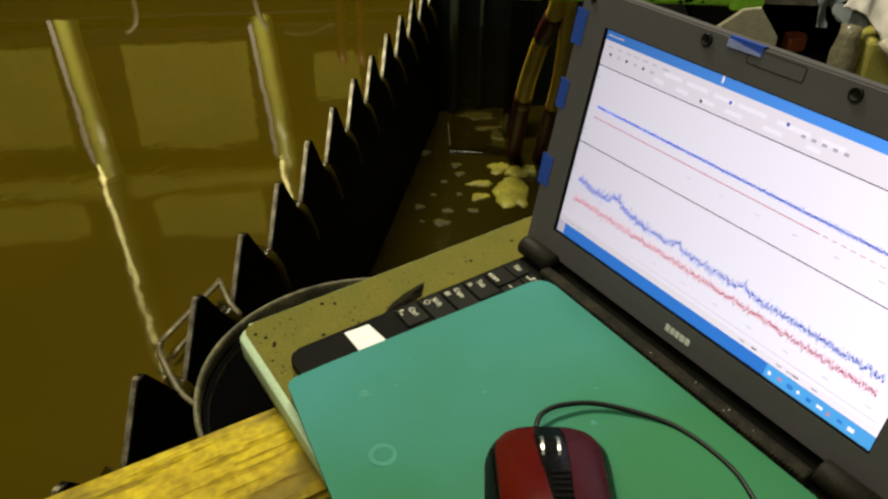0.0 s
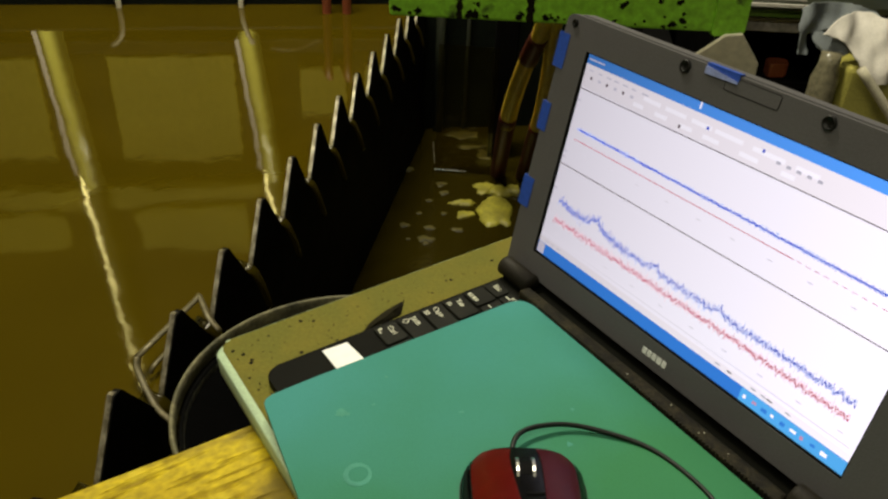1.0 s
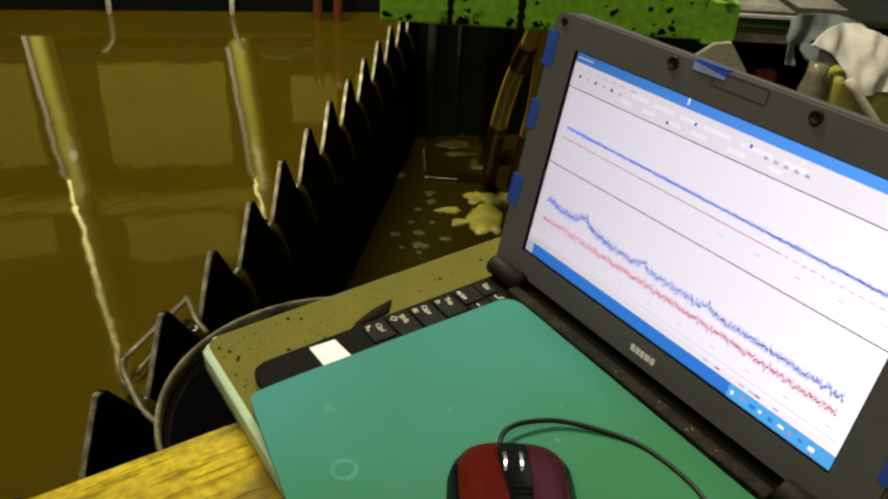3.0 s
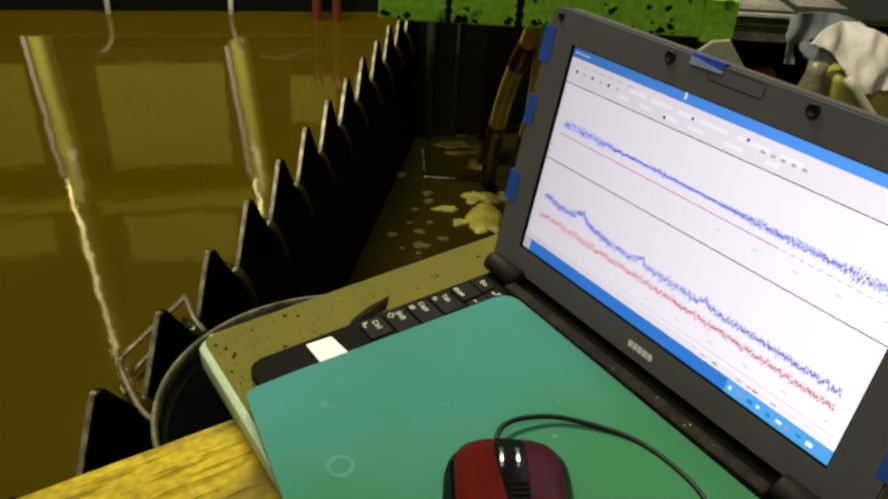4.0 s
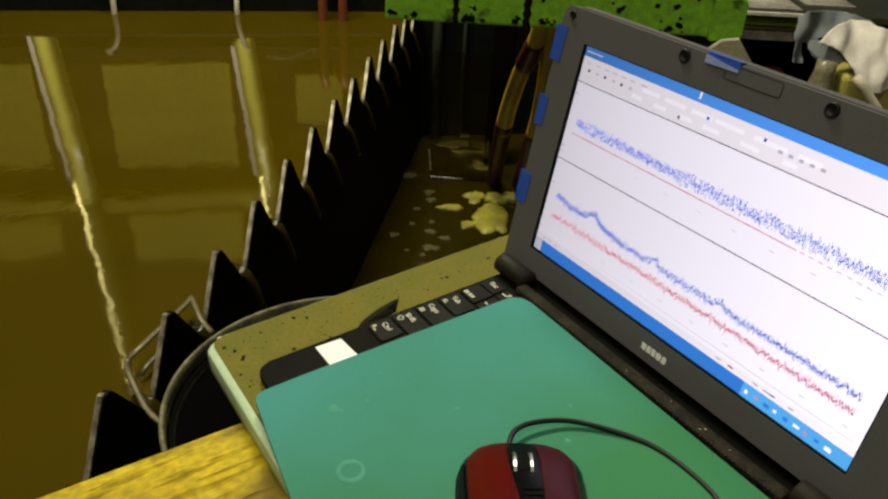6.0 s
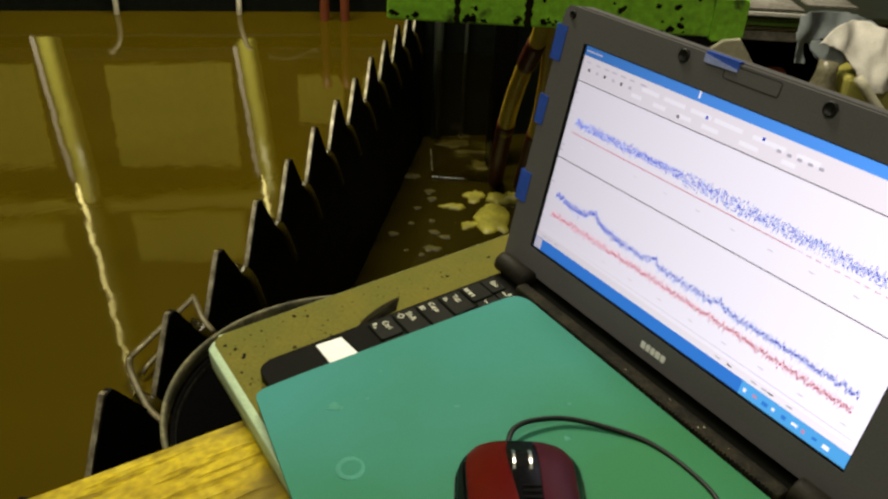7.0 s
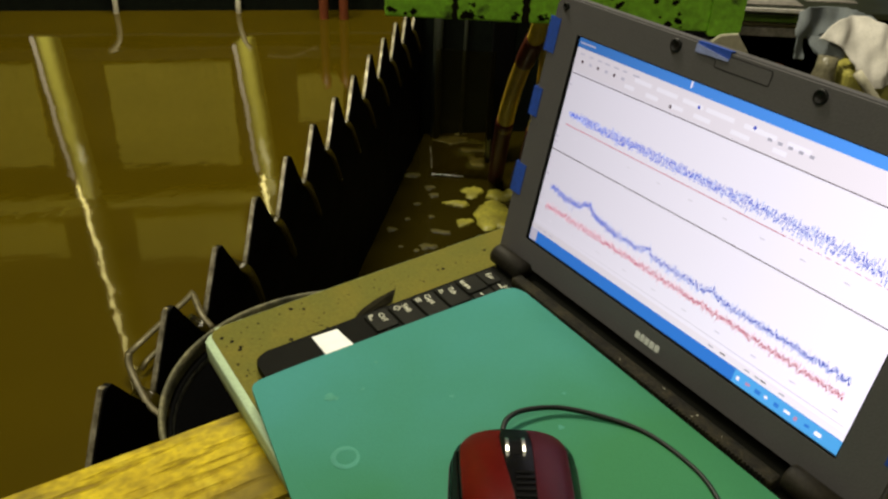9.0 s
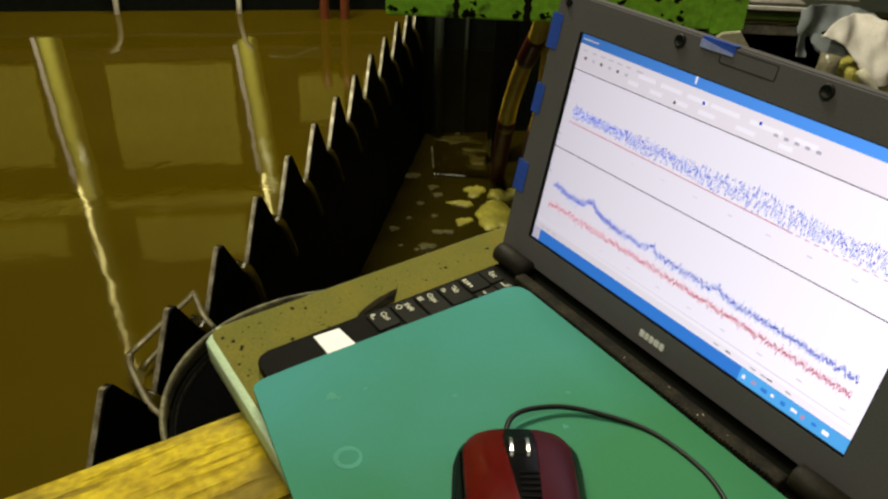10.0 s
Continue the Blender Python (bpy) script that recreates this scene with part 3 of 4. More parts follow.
    lid.matrix_local = LID_M
    for n, u0, u1, v0, v1 in (("bezel", -0.1329, -0.1112, -0.0165, 0.1401), ("bezel", 0.1112, 0.1335, -0.0165, 0.1401), ("bezel", -0.1112, 0.1112, 0.1302, 0.1401), ("bezel", -0.1112, 0.1112, -0.0165, -0.0002)):
        part(n, box(u0, u1, v0, v1, -0.002, 0.0012), M_LID, lid)
    part("bezel", slab(round_poly([(-0.1329, 0.1401), (0.1335, 0.1401), (0.1335, 0.1477), (-0.1329, 0.1477)], (0.0005, 0.0005, 0.0068, 0.0068)), -0.002, 0.0012), M_LID, lid)
    for u, v in ((-0.125, 0.1430), (-0.041, 0.1430), (0.0413, 0.1430), (0.125, 0.1430)):
        r = 0.0022 if abs(u) > 0.1 else 0.0034
        ob = part("rubber_foot", lathe([(0.0, 0.0), (r, 0.0), (r, 0.0012), (r * 0.75, 0.0018), (r * 0.7, 0.0010), (0.0, 0.0010)], 20), M_RUBBER, lid, "round black rubber bumper", True)
        ob.location = (u, v, 0.0011)
    fr = bmesh.new()
    pts = rounded(-0.0157, 0.0157, 0.1393, 0.1463, 0.0012, 4)
    for i in range(len(pts)):
        a, b = pts[i], pts[(i + 1) % len(pts)]
        pipe([(a[0], a[1], 0.0012), (b[0], b[1], 0.0012)], 0.00022, 6, 0, bm=fr)
    part("webcam_outline", fr, M_RUBBER, lid)
    part("webcam_window", slab(rounded(-0.0154, 0.0154, 0.1396, 0.1460, 0.0012, 4), 0.0011, 0.00135), M_LID, lid)
    logo = part("maker_mark", box(-0.0087, -0.0056, -0.0108, -0.0068, 0.0012, 0.0015, 0.0001, 1), M_LOGO, lid, "silver maker's mark")
    for u, w in ((-0.0050, 0.0028), (-0.0016, 0.0028), (0.0018, 0.0034), (0.0058, 0.0030)):
        part("maker_mark", slab(rounded(u, u + w, -0.0108, -0.0068, 0.0008, 3), 0.0012, 0.0015), M_LOGO, lid, "silver maker's mark")
    for u0, u1, v0, v1 in ((-0.1357, -0.1270, 0.1150, 0.1355), (-0.1357, -0.1282, 0.0750, 0.0930), (-0.1357, -0.1260, 0.0235, 0.0435), (0.129, 0.1365, 0.012, 0.035)):
        bm = box(u0, u1, v0, v1, 0.0012, 0.0016)
        sgn = u0 if u0 < 0 else u1
        box(sgn - 0.0003, sgn + 0.0003, v0, v1, -0.013, 0.0016, bm=bm)
        part("tape", bm, M_TAPE, lid, "strip of blue masking tape")
    bm = box(-0.0285, -0.0085, 0.1448, 0.1488, 0.0012, 0.0016)
    box(-0.0285, -0.0085, 0.1482, 0.1488, -0.002, 0.0017, bm=bm)
    part("tape", bm, M_TAPE, lid, "strip of blue masking tape")
    part("tape", slab([(-0.0285, 0.1434), (-0.0085, 0.1438), (-0.0090, 0.1450), (-0.0285, 0.1474)], 0.0017, 0.0021), M_TAPE_PALE, lid, "folded pale end of masking tape")
    # screen
    scr = part("screen", box(-0.111, 0.111, 0.0, 0.130, -0.0014, -0.0006), S_WHITE, lid, "lit screen with measuring program")
    for u0, u1, v0, v1 in ((-0.1112, -0.1098, 0.0, 0.130), (0.1106, 0.1112, 0.0, 0.130), (-0.1112, 0.1112, 0.1296, 0.1302), (-0.1112, 0.1112, -0.0002, 0.0009)):
        part("gasket", box(u0, u1, v0, v1, -0.001, 0.0009, 0.0002, 1), M_DECK, lid, "black seal round the screen")
    def item(name, u0, u1, v0, v1, mat, layer=1):
        return part(name, box(u0, u1, v0, v1, -0.0006, -0.0006 + 0.00018 * layer), mat, scr)
    item("title_bar", -0.111, 0.111, 0.1240, 0.130, S_BLUE)
    item("title_text", -0.1085, -0.0960, 0.1265, 0.1272, S_FAINT, 2)
    item("cursor", -0.0262, -0.0252, 0.1258, 0.1298, S_FIELD, 2)
    item("tool_bar", -0.111, 0.111, 0.1105, 0.1240, S_GREY)
    rng = random.Random(7)
    for i in range(7):
        u = -0.106 + 0.007 * i + rng.uniform(-0.001, 0.001)
        item("menu_word", u, u + rng.uniform(0.003, 0.005), 0.1205, 0.1213, S_FAINT, 2)
    for i in range(6):
        u = -0.104 + 0.0065 * i
        item("tool_icon", u, u + 0.0016 + 0.0006 * (i % 2), 0.1160, 0.1176, S_FAINT if i % 2 else S_LINE, 2)
    for u, w in ((-0.062, 0.012), (-0.046, 0.014), (-0.028, 0.013), (-0.013, 0.017), (0.010, 0.018), (0.034, 0.012)):
        item("entry_field", u, u + w, 0.1178, 0.1200, S_FIELD, 2)
        item("entry_field", u - 0.006, u + w * 0.6 - 0.006, 0.1128, 0.1150, S_FIELD, 2)
    for u, v in ((-0.0350, 0.1125), (-0.0180, 0.1178), (0.0152, 0.1190)):
        item("tool_icon", u, u + 0.0014, v, v + 0.0016, S_TRACE if u > -0.03 else S_LINE, 3)
    for i in range(5):
        item("tool_icon", 0.024 + 0.0055 * i, 0.0262 + 0.0055 * i, 0.1168, 0.1182, S_FAINT, 3)
    for v0, v1 in ((0.1093, 0.1108), (0.0622, 0.0645)):
        bm = bmesh.new()
        pipe([(-0.111, v0, -0.0004), (0.111, v1, -0.0004)], 0.00028, 6, 0, bm=bm)
        part("divider_line", bm, S_LINE, scr)
    bm = bmesh.new()
    pipe([(-0.1035, 0.0795, -0.0004), (0.050, 0.07985, -0.0004)], 0.00022, 6, 0, bm=bm)
    for q in range(12):
        u = 0.0515 + 0.0047 * q
        pipe([(u, 0.0799, -0.00045), (u + 0.0026, 0.0799, -0.00045)], 0.00014, 6, 0, bm=bm)
    part("red_line", bm, S_RED, scr)
    def noisy(name, f, amp, mat, seed, n=760, w=0.00062, z=-0.0003):
        rng = random.Random(seed)
        bm = bmesh.new()
        prev = None
        for i in range(n + 1):
            u = -0.1025 + 0.205 * i / n
            v = f(u) + rng.gauss(0, amp)
            cur = (bm.verts.new((u, v - w, z)), bm.verts.new((u, v + w, z)))
            if prev:
                bm.faces.new((prev[0], cur[0], cur[1], prev[1]))
            prev = cur
        return part(name, bm, mat, scr)
    noisy("blue_halo", spectrum, 0.0016, S_MIST, 23, w=0.0011, z=-0.00042)
    noisy("red_halo", lambda u: 0.0272, 0.0014, S_ROSE, 25, w=0.0011, z=-0.00042)
    noisy("blue_spectrum", spectrum, 0.0013, S_TRACE, 3)
    noisy("red_spectrum", lambda u: 0.0272 + 0.0007 * math.exp(-((u + 0.0190) / 0.003) ** 2), 0.0012, S_RED, 5)
    for i in range(10):
        u = -0.098 + 0.022 * i
        item("axis_mark", u, u + 0.0030, 0.0190, 0.0195, S_AXIS, 2)
        item("axis_mark", u + 0.004, u + 0.0068, 0.0735, 0.0740, S_AXIS, 2)
    for v in (0.0665, 0.0700, 0.046, 0.102):
        item("axis_mark", -0.1095, -0.107, v, v + 0.0008, S_FAINT, 2)
    item("frame_line", -0.1095, 0.108, 0.0147, 0.0150, S_AXIS, 2)
    item("status_bar", -0.111, 0.111, 0.0085, 0.0125, S_GREY)
    for u in (-0.104, -0.099, -0.093, 0.0335, 0.0410, 0.0560, 0.0620, 0.0655, 0.0760):
        item("status_mark", u, u + 0.0030, 0.0103, 0.0110, S_LINE if u in (0.0410, 0.0655) else S_FAINT, 2)
    item("task_bar", -0.111, 0.111, 0.0, 0.0085, S_TASK)
    item("start_button", -0.1095, -0.1035, 0.0012, 0.0083, S_FAINT, 2)
    item("tray_area", 0.052, 0.111, 0.0, 0.0083, S_LIGHTBLUE, 2)
    for i in range(9):
        u = 0.054 + 0.0055 * i
        item("tray_icon", u, u + 0.0016 + 0.0008 * (i % 3), 0.0034 + 0.0006 * (i % 2), 0.0054, (S_FIELD, S_PINK, S_TASK, S_FIELD, S_TASK)[i % 5], 3)
    return lt, scr


LAPTOP, SCREEN = laptop()


def trace_strokes():
    """The live trace: tufts of fine upright strokes that jump about its mean line, in two layers."""
    rng = random.Random(11)
    meshes = []
    for s in range(8):
        me = bpy.data.meshes.new("trace_stroke")
        bm = bmesh.new()
        for q in range(2):
            h = rng.uniform(0.0003, 0.0009) if s % 4 else rng.uniform(0.0008, 0.0015)
            du, dv = (q - 0.5) * 0.00034, rng.uniform(-0.0003, 0.0003)
            box(du - 0.00009, du + 0.00009, dv - h, dv + h, 0, 0.00008 + (0.00004 if s % 4 else 0.0), bm=bm)
        bm.to_mesh(me)
        bm.free()
        me.materials.append(S_LIVE if s % 4 else S_HAZE)
        meshes.append(me)
    obs = []
    for i in range(600):
        ob = new("trace_stroke" if i < 300 else "trace_fleck", meshes[rng.randrange(8)])
        ob.parent = SCREEN
        obs.append((ob, -0.1025 + 0.2095 * (i % 300) / 299 + 0.00023 * (i // 300)))
    tall = []
    for s in range(6):
        h = 0.0013 + 0.0003 * s
        me = bpy.data.meshes.new("trace_hair")
        bm = box(-0.00009, 0.00009, -h, h, 0, 0.00009)
        bm.to_mesh(me)
        bm.free()
        me.materials.append(S_HAZE if s % 3 == 0 else S_LIVE)
        tall.append((me, h))
    hairs = []
    for i in range(300):
        me, h = tall[rng.randrange(6)]
        ob = new("trace_hair", me)
        ob.parent = SCREEN
        hairs.append((ob, -0.1025 + 0.2095 * (i + 0.5) / 300, h))
    return obs, hairs


def spectrum_spikes():
    """Spikes on the left of the blue spectrum that settle as the wave grows."""
    rng = random.Random(17)
    me = bpy.data.meshes.new("spectrum_spike")
    bm = box(-0.00012, 0.00012, -0.0017, 0.0017, 0, 0.0001)
    bm.to_mesh(me)
    bm.free()
    me.materials.append(S_TRACE)
    obs = []
    for i in range(90):
        u = -0.100 + 0.058 * i / 59 if i < 60 else -0.042 + 0.14 * (i - 60) / 29
        ob = new("spectrum_spike", me)
        ob.parent = SCREEN
        obs.append((ob, u, rng.uniform(0.2, 1.0) * (0.0030 if i < 60 else 0.0016) * rng.choice((1, 1, -0.5))))
    return obs


STROKES, HAIRS = trace_strokes()
SPIKES = spectrum_spikes()


# ---- pad, board, plank, mouse ----
def pad():
    # the front edge hangs a little over the laptop
    sag = slab(round_poly([(-0.0972, -0.0338), (0.118, -0.0660), (0.118, 0.1362), (-0.0922, 0.1388)], (0.005, 0.012, 0.012, 0.011)), 0.0, 0.0032, 0.0008)
    for k in range(9):
        bmesh.ops.bisect_plane(sag, geom=sag.verts[:] + sag.edges[:] + sag.faces[:], plane_co=(0, 0.002 - 0.005 * k, 0), plane_no=(0, 1, 0))
    for v in sag.verts:
        v.co.z -= min(0.0012, 0.7 * max(0.0, 0.004 - v.co.y) ** 2)
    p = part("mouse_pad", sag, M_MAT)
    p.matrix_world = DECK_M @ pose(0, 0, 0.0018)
    tagged(p, "green rubber mouse pad laid over the keyboard, with faint ring mark", "mouse pad")
    ring = lathe([(0.0046, 0.0), (0.0056, 0.00012), (0.0064, 0.00012), (0.0072, 0.0)], 32)
    ob = part("ring_mark", ring, M_RING, p, "pale dried water ring", True)
    ob.location = (-0.0230, -0.0148, 0.0030)
    rng = random.Random(5)
    for x, y, r in ((-0.064, -0.0035, 0.003), (-0.061, -0.001, 0.0015), (0.018, 0.083, 0.0018), (-0.03, 0.05, 0.0014), (-0.06, 0.014, 0.0012), (0.0, 0.10, 0.0012), (-0.075, 0.03, 0.001)):
        out = [(x + r * rng.uniform(0.5, 1.3) * math.cos(a * math.pi / 6), y + r * rng.uniform(0.5, 1.3) * math.sin(a * math.pi / 6)) for a in range(12)]
        part("splash_mark", slab(out, 0.0031, 0.00328), M_RING, p, "faint dried splash")


def foam_board():
    b = thing("foam_board", DECK_M @ pose(0, 0, -0.006), "thick spotted khaki foam board with pale green sides under the laptop", "board")
    part("body", slab(rounded(-0.1668, 0.205, -0.0395, 0.235, 0.009, 8), -0.0155, -0.0004, 0.0050, 5), M_BOARD_SIDE, b, "pale green foam edge", True)
    part("top_skin", slab(rounded(-0.1662, 0.2035, -0.0352, 0.2335, 0.0075, 8), -0.0025, 0.0, 0.0012), M_BOARD, b)
    rng = random.Random(21)
    for i in range(75):
        x, y = rng.uniform(-0.162, -0.126), rng.uniform(-0.03, 0.20)
        if i % 5 == 0:
            x, y = rng.uniform(-0.155, -0.10), rng.uniform(-0.031, -0.024)
        r = rng.choice((0.0003, 0.0004, 0.0005, 0.0006, 0.0008, 0.0013))
        out = [(x + r * rng.uniform(0.6, 1.3) * math.cos(a * math.pi / 4), y + r * rng.uniform(0.6, 1.3) * math.sin(a * math.pi / 4)) for a in range(8)]
        part("pit", slab(out, -0.0004, 0.00015), M_SPOT, b)
    # shadow beside the laptop base, put in as a thin dark patch
    st = slab(round_poly([(-0.1262, 0.0410), (-0.1330, 0.0500), (-0.1385, 0.0640), (-0.1415, 0.0800), (-0.1375, 0.0770), (-0.1320, 0.0640), (-0.1270, 0.0540)], 0.003), 0.0, 0.0010, 0.0003)
    ob = tagged(part("shadow_patch", st, M_SPOT), "dark patch painted as a shadow on the foam board", "scrap")
    ob.matrix_world = DECK_M @ pose(0, 0, -0.0059)


def plank():
    p = thing("wooden_beam", pose(0, 0, 0), "yellow stained wooden beam under the foam board", "beam")
    bm = box(-0.1115, -0.0385, -0.75, 0.34, -0.064, -0.0245)
    es = [e for e in bm.edges if abs(e.verts[0].co.y - e.verts[1].co.y) > 0.5]
    bmesh.ops.subdivide_edges(bm, edges=es, cuts=60)
    for v in bm.verts:
        k = noise.noise(Vector((v.co.x * 3, v.co.y * 9, v.co.z * 5)))
        v.co.x += 0.0012 * k
        v.co.z += 0.0008 * k
    bmesh.ops.bevel(bm, geom=[e for e in bm.edges if len(e.link_faces) == 2 and e.calc_face_angle(0) > 1.0], offset=0.003, segments=2, affect="EDGES")
    part("timber", bm, M_PLANK, p, smooth=False)
    # cross support under it, resting on the hall floor
    part("support", box(-0.106, -0.045, -0.75, -0.65, -1.0, -0.063, 0.004), M_PLANK, p)
    part("support", box(-0.106, -0.045, 0.24, 0.34, -1.0, -0.063, 0.004), M_PLANK, p)


MOUSE_M = DECK_M @ pose(0.0550, 0.0264, 0.0051, 0, 0, 55)


def mouse():
    m = thing("mouse", MOUSE_M, "glossy dark red wired mouse with black sides", "mouse")
    L, W, H = 0.096, 0.0590, 0.034
    def surf(s, t):
        """s along (0 tail, 1 nose), t across (-1..1)."""
        y = -L / 2 + L * s
        nose = (1 - max(0.0, (s - 0.80) / 0.2) ** 2.6 * 0.30) * (1 - max(0.0, (0.28 - s) / 0.28) ** 2 * 0.45)
        wd = W / 2 * nose
        top = H * (1 - 0.60 * max(0.0, s - 0.35) ** 1.5 / 0.65 ** 1.5 - 0.75 * max(0.0, 0.35 - s) ** 2 / 0.35 ** 2)
        edge = max(0.0, 1 - abs(t) ** 3.2) ** 0.5
        return Vector((wd * t, y, 0.004 + (top - 0.004) * edge))
    def shell(name, t0, t1, s0, s1, mat, label="", lift=0.0, nt=14, ns=26):
        """t0 and t1 give the sides at the tail and at the nose."""
        bm = bmesh.new()
        grid = []
        for i in range(ns + 1):
            f = i / ns
            e = f * f * (3 - 2 * f)
            a, b = t0[0] + (t0[1] - t0[0]) * e, t1[0] + (t1[1] - t1[0]) * e
            grid.append([bm.verts.new(surf(s0 + (s1 - s0) * f, a + (b - a) * j / nt) + Vector((0, 0, lift))) for j in range(nt + 1)])
        for i in range(ns):
            for j in range(nt):
                bm.faces.new((grid[i][j], grid[i][j + 1], grid[i + 1][j + 1], grid[i + 1][j]))
        bmesh.ops.solidify(bm, geom=bm.faces[:], thickness=0.0012)
        return part(name, bm, mat, m, label, True)
    shell("body", (-1.0, -1.0), (1.0, 1.0), 0.0, 1.0, M_GLOSSBLACK, "glossy black sides", -0.0008, 30)
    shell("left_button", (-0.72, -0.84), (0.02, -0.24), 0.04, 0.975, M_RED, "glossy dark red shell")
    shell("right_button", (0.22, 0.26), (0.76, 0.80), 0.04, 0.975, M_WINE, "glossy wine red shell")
    shell("grip", (-0.95, -0.93), (-0.80, -0.88), 0.30, 0.86, M_RUBBER, "ribbed black side grip", 0.0002, 4)
    for k in range(5):
        q = surf(0.58 - 0.04 * k, 0.10)
        part("strip_rib", box(-0.0040, 0.0040, -0.0006, 0.0006, 0, 0.0005, 0.0002, 1), M_BLACK, m).location = (q.x, q.y, q.z - 0.0006)
    part("underside", slab([(surf(s, t).x, surf(s, t).y) for s, t in [(k / 12, -1) for k in range(13)] + [(1 - k / 12, 1) for k in range(13)]], 0.0, 0.0045), M_RUBBER, m)
    w = pipe([(-0.0042, 0, 0), (0.0042, 0, 0)], 0.0105, 24, 0)
    wo = part("wheel", w, M_BLACK, m, smooth=False)
    wo.location = (0, 0.0255, 0.0140)
    for x in (-0.0036, 0.0036):
        r = part("wheel_ring", pipe([(-0.0006, 0, 0), (0.0006, 0, 0)], 0.0116, 28, 0), M_CHROME, wo, "chrome ring")
        r.location = (x, 0, 0)
    # cable
    c = pipe([(0.0160, -0.1105, 0.0160), (0.0108, -0.1077, 0.0168), (0.0060, -0.1000, 0.0172), (0.0065, -0.0881, 0.0168), (0.0135, -0.0720, 0.0156), (0.0296, -0.0565, 0.0144),
              (0.0469, -0.0467, 0.0138), (0.0696, -0.0440, 0.0136), (0.0890, -0.0473, 0.0134), (0.1150, -0.062, 0.0128), (0.14, -0.09, 0.0085), (0.165, -0.12, -0.002), (0.19, -0.15, -0.002)], 0.00135, 10, 8)
    ob = part("cable", c, M_CABLE, m, "thin black cable", True)
    ob.matrix_parent_inverse = MOUSE_M.inverted() @ pose(-0.0028, 0.0014, -0.0026)


# ---- bucket, bracket, hoses, foam ----
def bucket():
    b = thing("bucket", pose(-0.179, -0.103, -0.10), "black plastic bucket with a dirty pale rim", "bucket")
    prof = [(0.0, -0.40), (0.100, -0.40), (0.104, -0.396), (0.121, -0.012), (0.1185, -0.012), (0.101, -0.392), (0.0, -0.392)]
    part("tub", lathe(prof, 64), M_BUCKET, b, smooth=True)
    part("rim", lathe([(0.1225, -0.012), (0.1262, -0.014), (0.1268, -0.006), (0.1262, -0.001), (0.1245, 0.0), (0.1232, -0.0015), (0.1225, -0.006), (0.1225, -0.012)], 72), M_BUCKET_RIM, b, "dirty pale rim", True)
    part("rib", lathe([(0.1180, -0.020), (0.1212, -0.020), (0.1214, -0.014), (0.1200, -0.013), (0.1180, -0.015), (0.1180, -0.020)], 72), M_BUCKET_RIB, b, "dusty inner rib", True)


def bracket():
    z = -0.178
    pts = [(-0.3966, -0.210, z), (-0.4560, -0.138, z), (-0.4617, -0.131, z), (-0.430, -0.133, z - 0.004), (-0.412, -0.128, z - 0.012)]
    bm = pipe(pts, 0.0032, 8, 5, 0.45)
    pipe([(-0.3966, -0.210, z), (-0.385, -0.213, z - 0.008), (-0.350, -0.210, z - 0.022), (-0.332, -0.202, z - 0.03)], 0.0032, 8, 5, 0.45, bm=bm)
    pipe([(-0.388, -0.203, z - 0.016), (-0.392, -0.196, z - 0.010), (-0.416, -0.170, z - 0.012)], 0.0024, 8, 5, 0.45, bm=bm)
    ob = part("bracket", bm, M_STEEL, smooth=True)
    tagged(ob, "bent strip of dull steel clamped to the weir", "bracket")


